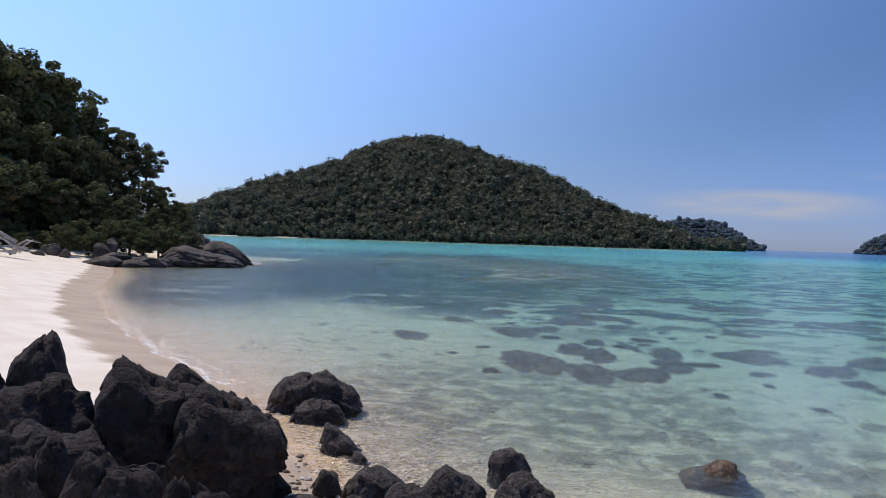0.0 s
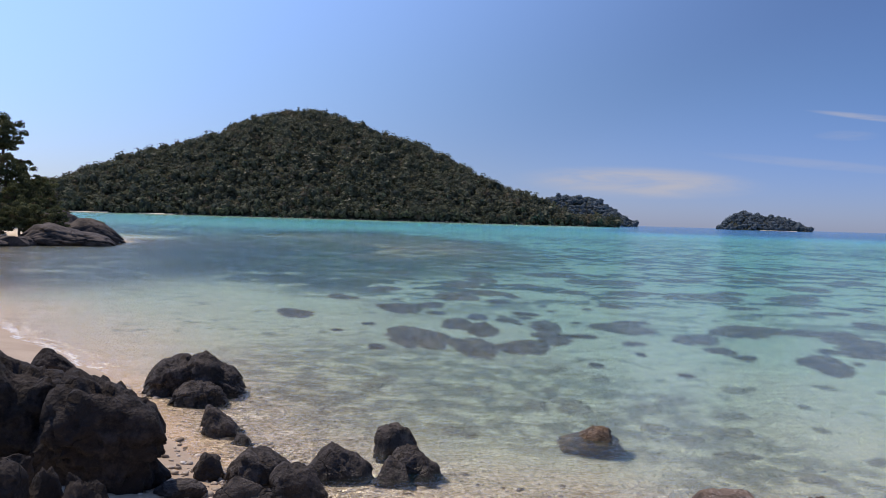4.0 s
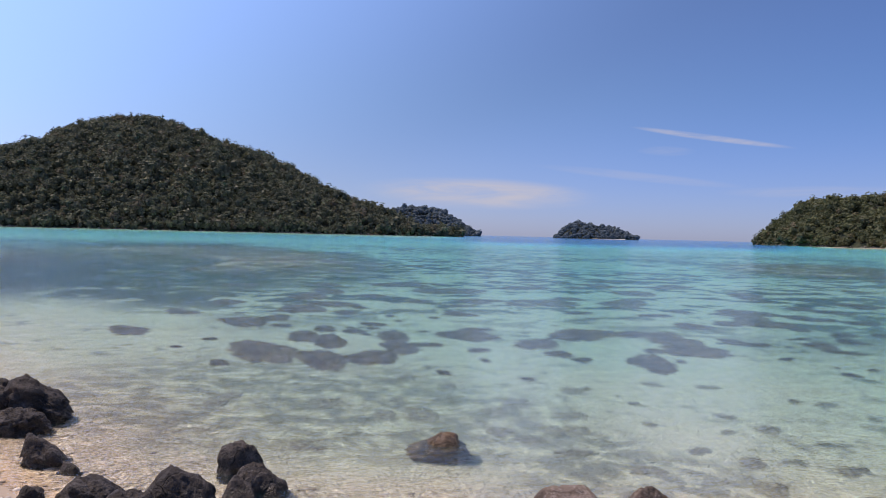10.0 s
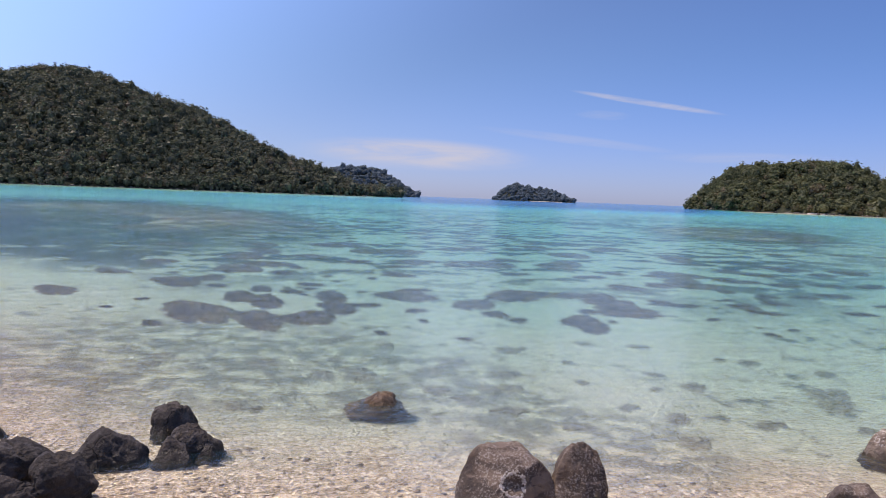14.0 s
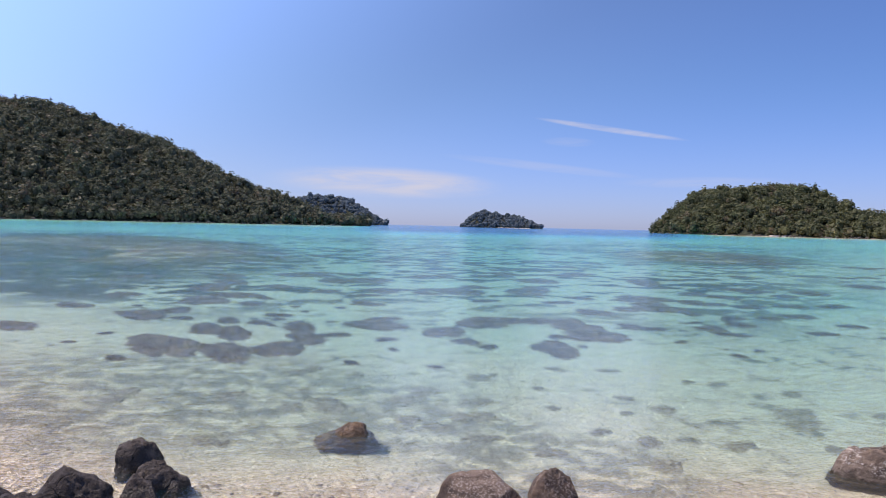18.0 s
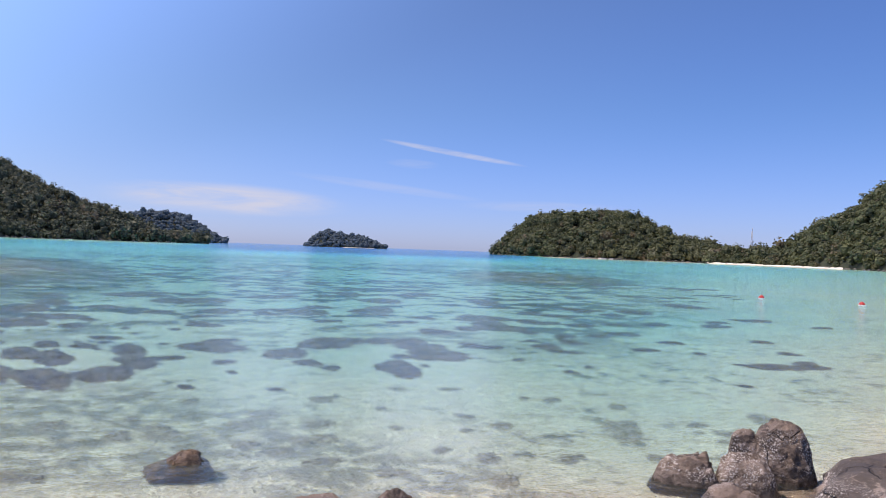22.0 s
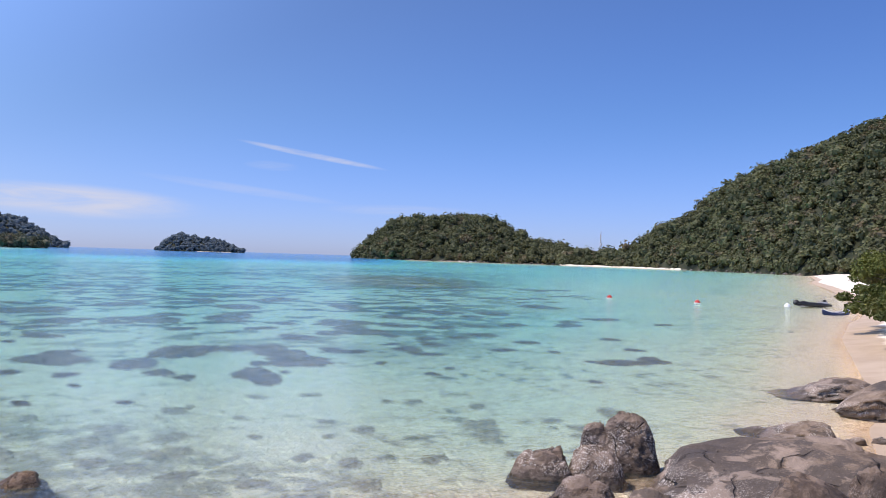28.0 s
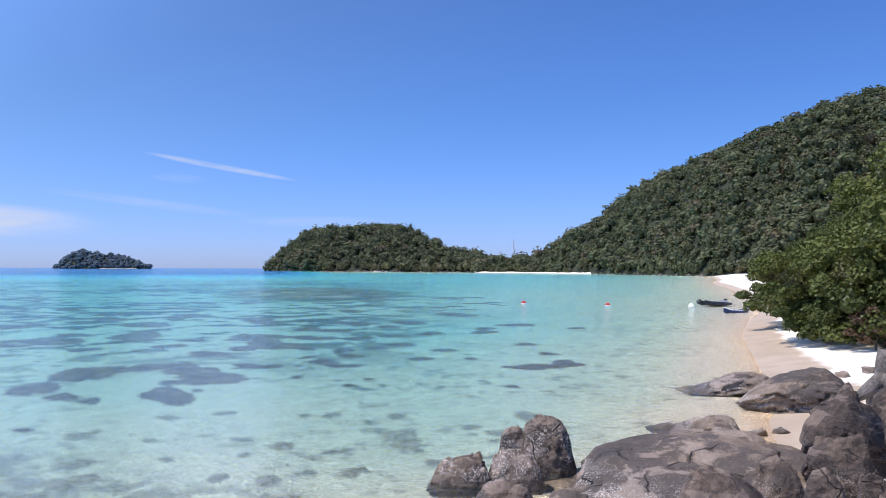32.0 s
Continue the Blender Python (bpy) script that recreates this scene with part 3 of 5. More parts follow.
def forested_hill(name, label, skyline, shore, steep, size, step, mat, sub, seed, shore_sand=(), rocks=True, lift=1.0):
    """A wooded island or headland: its skyline in degrees and its shore's distance in metres, by bearing."""
    rng = np.random.default_rng(seed)
    a0, a1 = min(a for a, _ in skyline), max(a for a, _ in skyline)

    def crest(az):
        rs, t = along(shore, az), np.tan(np.radians(along(skyline, az)))
        rc = np.minimum((rs + 12) / np.maximum(1 - t / steep, 0.3), rs * 1.8)
        return rs, rc, np.maximum(rc * t + 2.5 - size * 2.25 * lift, 0.4)

    def height(az, r):
        rs, rc, top = crest(az)
        u = np.clip((r - rs) / (rc - rs), 0, 1)
        back = np.clip((r - rc) / (rc * 0.6), 0, 1)
        fold = 1 + (0.5 * np.sin(az * 1.1 + 2.0 * u + seed) + 0.35 * np.sin(az * 2.7 - 3.0 * u)) * u * (1 - u) ** 2
        return -0.6 + (top + 0.6) * (1 - (1 - u) ** 1.5) * fold * (1 - back ** 2)

    hill = thing(name, label=label, category="wooded hill", kind="structure")
    az = np.linspace(a0, a1, 90)
    rs, rc, top = crest(az)
    u = np.concatenate([np.linspace(0, 1, 16), np.linspace(1.1, 2.0, 6)])
    rr = np.where(u[:, None] <= 1, rs + (rc - rs) * u[:, None], rc * (1 + (u[:, None] - 1) * 0.55))
    aa = np.broadcast_to(az, rr.shape)
    z = height(aa, rr)
    ar = np.radians(aa)
    v = np.stack([-rr * np.sin(ar), rr * np.cos(ar), z], -1).reshape(-1, 3)
    n = len(az)
    i, j = np.meshgrid(np.arange(len(u) - 1), np.arange(n - 1), indexing="ij")
    q = np.stack([i * n + j, i * n + j + 1, (i + 1) * n + j + 1, (i + 1) * n + j], -1).reshape(-1, 4)
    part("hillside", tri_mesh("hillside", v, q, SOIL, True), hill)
    places, sizes = [], []
    rmin, rmax = rs.min(), (rc * 1.12).max()
    count = int(radians(a1 - a0) * (rmax ** 2 - rmin ** 2) / 2 / step ** 2)
    ca = rng.uniform(a0, a1, count)
    cr = np.sqrt(rng.uniform(rmin ** 2, rmax ** 2, count))
    lo, hi, _ = crest(ca)
    keep = (cr > lo + size * 0.5) & (cr < hi * 1.03 + size)
    ca, cr = ca[keep], cr[keep]
    # a close row of smaller trees along the shore
    m = int(radians(a1 - a0) * rs.mean() / (size * 0.8))
    sa = rng.uniform(a0, a1, m)
    ca, cr = np.concatenate([ca, sa]), np.concatenate([cr, along(shore, sa) + rng.uniform(0.3, 1.2, m) * size])
    sz = size * rng.choice([0.55, 0.7, 0.8, 0.95, 1.15, 1.4], len(ca), p=[0.26, 0.22, 0.20, 0.16, 0.10, 0.06])
    cz = height(ca, cr) + sz * rng.uniform(0.2, 1.05, len(ca)) * lift
    t = np.radians(ca)
    places = np.stack([-cr * np.sin(t), cr * np.cos(t), cz], 1)
    tagged(new("forest", leafy_canopy("forest", places, sz, mat, *sub, seed, 0.95 * lift, *((0.16, (0.96, 1.02), 0.66) if rs.mean() > 1000 else (0.30, (0.92, 1.05), 0.50)))), "dense green tropical forest on a steep hill", "forest", kind="stuff")
    if rocks:
        k = int(radians(a1 - a0) * rs.mean() / (size * 0.45))
        ra = rng.uniform(a0, a1, k)
        rt = np.radians(ra)
        rd = along(shore, ra) - rng.uniform(-0.3, 0.5, k) * size * 0.5
        pl = np.stack([-rd * np.sin(rt), rd * np.cos(rt), rng.uniform(-0.1, 0.25, k) * size * 0.3], 1)
        tagged(new("shore_rocks", canopy("shore_rocks", pl, size * rng.uniform(0.10, 0.32, k), SHORE, 2, seed + 1)),
               "pale grey boulders along the waterline", "rocks", kind="stuff")
    for b0, b1, wide in shore_sand:
        aa = np.linspace(b0, b1, 30)
        t, rs_ = np.radians(aa), along(shore, aa)
        bulge = wide * np.sqrt(np.clip(np.sin(np.linspace(0, np.pi, 30)), 0, 1)) + 0.3
        rows_ = [np.stack([-(rs_ + d * bulge + 1.0) * np.sin(t), (rs_ + d * bulge + 1.0) * np.cos(t), np.full(30, zz)], 1)
                 for d, zz in ((-1.2, -0.15), (-0.6, 0.35), (0.0, 0.75), (0.5, 0.9), (0.8, -0.3))]
        v = np.concatenate(rows_)
        i, j = np.meshgrid(np.arange(4), np.arange(29), indexing="ij")
        q = np.stack([i * 30 + j, (i + 1) * 30 + j, (i + 1) * 30 + j + 1, i * 30 + j + 1], -1).reshape(-1, 4)
        part("beach", tri_mesh("beach", v, q, SAND, True), hill, "strip of white sand")
    return hill


forested_hill("island_hill", "large steep island covered in dense dark green forest",
              [(24, 0.6), (20, 1.7), (18.3, 2.3), (16.8, 2.9), (13.9, 4.0), (10.3, 5.1), (7.8, 5.9), (6.2, 6.8), (3.3, 7.7), (2.2, 7.62), (0.9, 7.7), (-1.3, 7.4),
               (-3.5, 6.5), (-6.8, 5.75), (-8.9, 4.8), (-11.4, 3.5), (-14.2, 2.5), (-16.2, 1.8), (-18.9, 0.75), (-21.4, 0.15)],
              [(24, 760), (18, 740), (10, 725), (0, 720), (-12, 740), (-22, 800)], 0.50, 4.3, 4.2, WOODS_FAR, (30, 1.0), 17,
              shore_sand=((15.0, 17.6, 9.0), (10.6, 13.2, 5.0)), lift=1.2)
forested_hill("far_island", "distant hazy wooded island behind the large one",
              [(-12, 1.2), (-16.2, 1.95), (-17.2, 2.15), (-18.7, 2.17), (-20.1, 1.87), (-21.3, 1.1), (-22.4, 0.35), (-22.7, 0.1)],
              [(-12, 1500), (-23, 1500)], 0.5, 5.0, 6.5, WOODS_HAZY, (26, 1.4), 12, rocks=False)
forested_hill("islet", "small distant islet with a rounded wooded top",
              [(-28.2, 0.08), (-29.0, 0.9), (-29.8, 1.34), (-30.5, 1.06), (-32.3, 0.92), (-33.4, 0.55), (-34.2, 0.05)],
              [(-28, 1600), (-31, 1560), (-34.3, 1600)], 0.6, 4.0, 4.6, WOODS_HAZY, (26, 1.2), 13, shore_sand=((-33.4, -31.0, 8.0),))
forested_hill("headland", "rounded wooded headland with a rocky shore",
              [(-42.1, 0.1), (-42.5, 0.75), (-43.1, 1.45), (-45.1, 3.0), (-47.7, 3.3), (-49.1, 3.52), (-50.6, 3.45), (-52.3, 3.42), (-53.8, 2.6),
               (-55.3, 1.9), (-57.6, 1.45), (-58.4, 1.15), (-60, 0.9)],
              [(-42.1, 660), (-45, 600), (-49, 560), (-54, 530), (-60, 520)], 0.55, 3.6, 3.3, WOODS_MID, (40, 0.78), 14,
              shore_sand=((-51.2, -49.8, 0.4),))
forested_hill("beach_hill", "tall wooded hillside that rises behind the far beach",
              [(-57.2, 0.9), (-59.5, 1.1), (-61.5, 1.2), (-63.0, 1.95), (-64.2, 2.8), (-66.3, 3.85), (-68.2, 5.4), (-70.3, 6.7), (-74.2, 8.4),
               (-78, 10.0), (-81.5, 11.1), (-84.3, 11.8), (-86.0, 11.7), (-93, 9.8)],
              [(-57, 480), (-61, 455), (-65, 410), (-70, 350), (-74, 300), (-78, 275), (-93, 255)], 0.55, 3.1, 2.9, WOODS_MID, (40, 0.66), 15,
              shore_sand=((-66.0, -57.3, 7.0),))


# ---------------------------------------------------------------- boulders
CRAGGY = (BASALT, SUNLIT_BASALT)


def boulder_mesh(w, d, h, seed, mat, facets=13, rough=0.2, sub=5, sink=0.2, flat=9.0, crest=(), front=0.0):
    """A boulder w x d x h metres: a ball, or a block with the given crest, cut by planes, then weathered."""
    rng = random.Random(seed)
    v, f = ICO[sub]
    v = v.copy()
    if crest:
        block = 4.5 if mat in CRAGGY else 3.0
        v = v / ((np.abs(v) ** block).sum(1) ** (1 / block))[:, None]
        facets = 9 if w < 0.75 else min(facets, 6)
    for _ in range(facets):
        nrm = np.array([rng.gauss(0, 1), rng.gauss(0, 1), rng.gauss(0.15, 0.8)])
        nrm /= np.linalg.norm(nrm)
        cut = rng.uniform(0.74, 1.08) if crest and w < 0.75 else rng.uniform(0.88, 1.2) if crest else rng.uniform(0.42, 0.82)
        over = v @ nrm - cut
        v = v - np.outer(np.clip(over, 0, None) * 0.97, nrm)
    v[:, 2] = np.where(v[:, 2] > flat, flat + (v[:, 2] - flat) * 0.12, v[:, 2])
    off = Vector((seed * 7.31 % 50, seed * 3.17 % 50, seed * 1.7 % 50))
    out = []
    for q in v:
        p = Vector(q)
        n1 = noise.fractal(p * 1.6 + off, 1.0, 2.1, 4)
        n2 = 1 - abs(noise.noise(p * 3.4 + off)) * 2
        n3 = noise.fractal(p * 9.0 + off, 0.8, 2.2, 3)
        crag = 0.0
        if mat in CRAGGY:
            dist, spots = noise.voronoi(p * 1.9 + off + Vector((n1, n2, n3)) * 0.12)
            crag = 0.13 * (noise.cell(spots[0] * 37.0) - 0.5) - 0.08 * max(0.0, 0.12 - (dist[1] - dist[0])) / 0.12
            if crest:
                dist, spots = noise.voronoi(p * 4.6 + off + Vector((n2, n3, n1)) * 0.15)
                crag += 0.05 * (noise.cell(spots[0] * 53.0) - 0.5) - 0.03 * max(0.0, 0.12 - (dist[1] - dist[0])) / 0.12 + 0.02 * n3
        elif crest:
            dist, spots = noise.voronoi(p * 1.4 + off + Vector((n1, n2, n3)) * 0.2)
            crag = 0.10 * (noise.cell(spots[0] * 37.0) - 0.5) - 0.10 * max(0.0, 0.08 - (dist[1] - dist[0])) / 0.08 + rough * 0.3 * n3
            dist, spots = noise.voronoi(p * 5.0 + off + Vector((n2, n3, n1)) * 0.2)
            crag += 0.4 * rough * (noise.cell(spots[0] * 53.0) - 0.5)
        if w < 0.75:
            crag *= 0.6
        out.append(p * (1 + crag + rough * n1 + rough * 0.35 * (n2 - 0.5) + rough * 0.16 * n3))
    v = np.array([tuple(p) for p in out])
    lo, hi = v.min(0), v.max(0)
    v = (v - (lo + hi) / 2) / ((hi - lo) / 2)
    if crest:
        up = (v[:, 2] + 1) / 2 * (1 + sink) - sink
        top = np.interp(v[:, 0], np.linspace(-1, 1, len(crest)), crest) * (1 - 0.22 * np.clip(np.abs(v[:, 1] - 0.15) - 0.2, 0, 1) ** 1.5)
        top = top * (1 - front * np.clip(0.7 - v[:, 1], 0, 1.7) / 1.7)
        v[:, 2] = (np.where(up > 0, up * top, up) + sink) / (1 + sink) * 2 - 1
    v = v * [w / 2, d / 2, (h * (1 + sink)) / 2]
    v[:, 2] += h * (1 + sink) / 2 - h * sink
    return tri_mesh("boulder", v, f, mat, True)


def boulder(x, y, z, w, h, label, mat=BASALT, depth=0.75, turn=0.0, seed=1, facets=13, rough=0.2, sub=5, name="boulder", group="", tilt=0.0, flat=9.0, crest=(), front=0.0):
    """Stands at x, y with its foot at z; its width lies across the line of sight from the shore, then turned."""
    face = math.degrees(math.atan2(y, x)) - 90
    floor = float(ground_height(np.array([x]), np.array([y]))[0]) - 0.04
    if floor < z:
        crest = tuple((c * h + z - floor) / (h + z - floor) for c in crest)
        z, h = floor, h + z - floor
    if mat not in CRAGGY and facets == 13:
        facets, rough = 7, 0.15
    grow = 1.10 if crest else 1.14 if mat in CRAGGY else 1.06
    w, h = w * grow, h * (1 + (grow - 1) * 0.5)
    me = boulder_mesh(w, w * depth, h, seed, mat, facets, rough, sub, flat=flat, crest=crest, front=front)
    ob = new(name, me)
    ob.matrix_world = pose(x, y, z, 0, tilt, face + turn)
    return tagged(ob, label, "rock", group)


BL = "rough black volcanic boulder on the sandy shore"
LOW = "low black boulder among smaller ones"
BIT = "small rounded black stone in the pile"
P1 = "pile of black boulders"
boulder(-2.71, 7.21, 0.20, 1.03, 1.14, "largest black boulder with a jagged crest and shaded face", seed=3, rough=0.10, group=P1, depth=0.8,
        crest=(0.62, 0.90, 1.00, 0.93, 0.85, 0.83, 0.82, 0.80, 0.60))
boulder(-1.90, 7.00, 0.12, 1.03, 0.95, "broad black boulder with a flat slanting top", seed=8, facets=9, rough=0.09, group=P1, depth=0.8,
        crest=(0.70, 0.96, 1.00, 0.99, 0.94, 0.90, 0.88, 0.83, 0.54))
boulder(-4.03, 7.82, 0.42, 0.65, 0.98, "upright black rock with a pointed top", seed=15, rough=0.10, group=P1, depth=0.9,
        crest=(0.70, 0.81, 0.82, 0.95, 1.00, 1.00, 0.88, 0.68, 0.45))
boulder(-3.61, 7.03, 0.35, 0.93, 0.77, "dark brown-black boulder with a rounded back", seed=12, rough=0.11, group=P1, depth=0.7,
        crest=(0.80, 0.91, 0.95, 0.97, 0.98, 1.00, 0.96, 0.93, 0.62))
boulder(-4.40, 7.42, 0.45, 0.42, 0.74, BL, seed=28, rough=0.11, group=P1, crest=(0.85, 0.96, 1.00, 1.00, 0.95, 0.60))
boulder(-2.95, 5.24, 0.60, 0.42, 0.48, BL, seed=17, rough=0.13, group=P1, crest=(0.80, 0.92, 0.99, 0.95, 0.88, 0.76, 0.37))
boulder(-2.62, 4.72, 0.60, 0.36, 0.44, BL, seed=19, rough=0.13, group=P1, crest=(0.85, 0.97, 1.00, 0.95, 0.80, 0.60))
boulder(-2.47, 5.36, 0.50, 0.32, 0.42, BL, seed=21, rough=0.13, group=P1, crest=(0.65, 0.90, 0.97, 0.99, 0.93, 0.86, 0.52))
boulder(-2.19, 5.40, 0.45, 0.53, 0.38, LOW, seed=23, rough=0.13, group=P1, crest=(0.55, 0.79, 0.94, 0.99, 0.97, 0.94, 0.75, 0.50))
boulder(-1.91, 5.58, 0.42, 0.29, 0.30, BIT, seed=25, group=P1, sub=4, crest=(0.55, 0.90, 1.00, 0.92, 0.81, 0.50))
boulder(-1.68, 5.55, 0.42, 0.18, 0.29, BIT, seed=26, group=P1, sub=4, crest=(0.60, 0.90, 1.00, 0.95, 0.70))
boulder(-2.87, 5.72, 0.50, 0.30, 0.44, BL, seed=29, group=P1, rough=0.13, crest=(0.50, 0.75, 0.88, 0.96, 1.00, 0.70, 0.40))
boulder(-1.54, 5.28, 0.35, 0.30, 0.35, BIT, seed=27, group=P1, sub=4, crest=(0.80, 0.97, 1.00, 0.97, 0.80))
boulder(-3.30, 6.30, 0.45, 0.60, 0.42, BL, seed=30, rough=0.13, group=P1)
boulder(-2.85, 6.25, 0.42, 0.62, 0.40, LOW, seed=231, rough=0.13, group=P1, crest=(0.7, 0.9, 1.0, 0.9, 0.7))
boulder(-2.35, 5.95, 0.38, 0.44, 0.30, BL, seed=232, rough=0.13, group=P1)
boulder(-2.05, 5.10, 0.46, 0.36, 0.20, BIT, seed=234, group=P1, sub=4)
boulder(-3.86, 11.79, 0.02, 0.65, 0.47, "black rock behind the pile at the water's edge", seed=31, rough=0.09, crest=(0.41, 0.71, 0.92, 0.99, 0.89, 0.77, 0.58, 0.38, 0.18))
boulder(-2.07, 11.05, -0.15, 0.77, 0.66, "domed black rock standing in the shallows", SUNLIT_BASALT, seed=33, facets=8, rough=0.09, crest=(0.35, 0.67, 0.86, 0.97, 0.99, 0.97, 0.95, 0.85, 0.53))
boulder(-1.52, 11.00, -0.15, 0.86, 0.72, "ridged wet black rock against a domed one in the shallows", SUNLIT_BASALT, seed=35, rough=0.11, crest=(0.45, 0.79, 0.95, 0.99, 0.93, 0.78, 0.72, 0.63, 0.40))
boulder(-1.63, 10.42, -0.12, 0.71, 0.42, "cracked black rock leaning on two larger ones", SUNLIT_BASALT, seed=36, rough=0.10, crest=(0.37, 0.79, 0.92, 0.97, 0.99, 0.97, 0.95, 0.84, 0.60))
boulder(-1.12, 8.93, -0.1, 0.47, 0.43, "small pointed dark rock in the wash", SUNLIT_BASALT, seed=37, rough=0.09, crest=(0.44, 0.99, 1.00, 0.88, 0.76, 0.64, 0.52, 0.37, 0.21))
boulder(-0.86, 8.56, -0.05, 0.24, 0.14, "flat dark stone awash", SUNLIT_BASALT, seed=38, sub=4)
boulder(-1.04, 7.33, 0.04, 0.27, 0.22, "small dark stone on wet sand", SUNLIT_BASALT, seed=39, sub=4, crest=(0.44, 0.73, 0.96, 1.00, 0.89, 0.76, 0.35))
boulder(-0.57, 6.98, 0.06, 0.58, 0.37, "black boulder lying on wet sand", SUNLIT_BASALT, seed=41, group=P1, rough=0.09, crest=(0.23, 0.71, 0.88, 0.99, 0.92, 0.84, 0.75, 0.60, 0.46))
boulder(-0.19, 6.60, 0.10, 0.46, 0.28, "smooth wet black boulder on sand", SUNLIT_BASALT, seed=43, group=P1, rough=0.08, crest=(0.50, 0.83, 1.00, 0.98, 0.96, 0.94, 0.81, 0.69, 0.50))
boulder(-0.62, 6.30, 0.14, 0.46, 0.22, "dark boulder with an undercut side", SUNLIT_BASALT, seed=44, group=P1, rough=0.1)
boulder(0.17, 7.50, -0.04, 0.62, 0.34, "angular dark rock with a pointed crest in the wash", SUNLIT_BASALT, seed=45, rough=0.09, crest=(0.23, 0.52, 0.80, 0.98, 0.83, 0.66, 0.58, 0.50, 0.35))
boulder(0.81, 8.16, -0.08, 0.48, 0.39, "grey-black rock leaning on others in the shallows", SUNLIT_BASALT, seed=47, rough=0.09, crest=(0.76, 0.88, 0.93, 0.96, 0.99, 0.89, 0.69, 0.43, 0.15))
boulder(0.93, 7.54, -0.04, 0.52, 0.26, "grey-black slab-like rock in the shallows", SUNLIT_BASALT, seed=49, depth=0.6, rough=0.08, crest=(0.37, 0.84, 0.93, 0.99, 0.95, 0.91, 0.87, 0.84, 0.52))
boulder(0.68, 7.32, -0.04, 0.36, 0.23, "small dark rock at the water's edge", SUNLIT_BASALT, seed=51, sub=4, crest=(0.33, 0.72, 0.93, 0.98, 0.89, 0.76, 0.43))
boulder(0.98, 7.30, -0.04, 0.24, 0.12, "small dark rock at the water's edge", SUNLIT_BASALT, seed=52, sub=4)
boulder(-1.20, 6.80, 0.06, 0.40, 0.12, "low smooth dark stone in the sand", SUNLIT_BASALT, seed=53, rough=0.06, facets=2)
boulder(3.13, 8.60, -0.34, 0.76, 0.46, "rust-brown rock half under water", RUST, seed=55, facets=6, rough=0.09, crest=(0.15, 0.36, 0.57, 0.81, 0.94, 0.99, 0.98, 0.78, 0.22))
PEB = "brown stone at the water's edge"
hollowed = boulder(3.10, 5.30, 0.02, 0.82, 0.46, "brown boulder with a round white-rimmed hollow", BROWN, seed=57, rough=0.09, facets=5)


def rim_hollow(ob, spot, radius, depth):
    """Sinks a bowl into the rock where the line from above the shore meets it, and crusts its rim."""
    inv = ob.matrix_world.inverted()
    me = ob.data
    here = [v for v in me.vertices if v.normal.z > -0.1 and (ob.matrix_world @ v.co).y < spot.y + 0.3]
    c = min(here, key=lambda v: ((ob.matrix_world @ v.co) - spot).length)
    centre, axis = c.co.copy(), c.normal.copy()
    for v in me.vertices:
        d = (v.co - centre).length / radius
        if d < 1.0:
            v.co -= axis * depth * (1 - d * d)
    me.update()
    rng_ = random.Random(4)
    side = axis.orthogonal().normalized()
    other = axis.cross(side)
    verts, faces = [], []
    bv, bf = ICO[1]
    for k in range(170):
        a, r = rng_.uniform(0, 6.28), radius * rng_.gauss(1.12, 0.10)
        q = centre + (side * math.cos(a) + other * math.sin(a)) * r
        near = min(me.vertices, key=lambda v: (v.co - q).length_squared).co
        q = q - axis * (q - near).dot(axis)
        size = rng_.uniform(0.004, 0.011)
        o = len(verts)
        verts += [tuple(q + Vector(b) * size) for b in bv]
        faces += [tuple(int(i) + o for i in t) for t in bf]
    crust = new("barnacle_rim", mesh_from("barnacle_rim", verts, faces, CRUST, True))
    crust.parent = ob
    tagged(crust, "white crust of barnacles", kind="stuff")


rim_hollow(hollowed, Vector((3.02, 4.85, 0.36)), 0.085, 0.06)
boulder(3.62, 5.05, 0.02, 0.44, 0.53, "brown boulder with a pale pitted flank", BROWN, seed=59, rough=0.07, facets=6, crest=(0.60, 0.82, 0.96, 0.98, 0.98, 0.94, 0.87, 0.73, 0.58))
boulder(3.30, 6.10, -0.05, 0.32, 0.16, PEB, GRANITE, seed=61, sub=4)
P2 = "granite boulders on the shore"
boulder(7.59, 5.02, -0.16, 0.76, 0.50, "low brown rock with pale barnacles", GRANITE, seed=63, group=P2, facets=7, rough=0.09, crest=(0.44, 0.81, 0.90, 0.85, 0.83, 0.89, 0.95, 0.98, 0.47))
boulder(8.66, 4.47, -0.12, 0.75, 0.77, "rounded brown boulder crusted with pale barnacles", GRANITE, seed=65, group=P2, facets=6, rough=0.07, crest=(0.46, 0.76, 0.88, 0.99, 1.00, 0.96, 0.90, 0.76, 0.32))
boulder(8.43, 4.80, -0.16, 0.44, 0.67, "knobbly brown boulder crusted with barnacles", GRANITE, seed=66, group=P2, facets=6, rough=0.11, crest=(0.50, 0.88, 0.98, 0.99, 0.95, 0.80))
boulder(7.92, 4.48, -0.12, 0.67, 0.50, "cracked grey-brown boulder beside the water", GRANITE, seed=67, group=P2, facets=7, rough=0.09, crest=(0.25, 0.92, 0.97, 1.00, 1.00, 0.99, 0.97, 0.79, 0.30))
boulder(7.07, 4.16, -0.06, 0.69, 0.32, "dark wet brown rock by the water", BROWN, seed=69, group=P2, facets=7, rough=0.09, crest=(0.10, 0.47, 0.81, 0.89, 0.97, 0.98, 0.95, 0.92, 0.28))
boulder(5.96, 4.27, -0.08, 0.52, 0.30, "dark wet brown rock by the water", BROWN, seed=70, group=P2, sub=4)
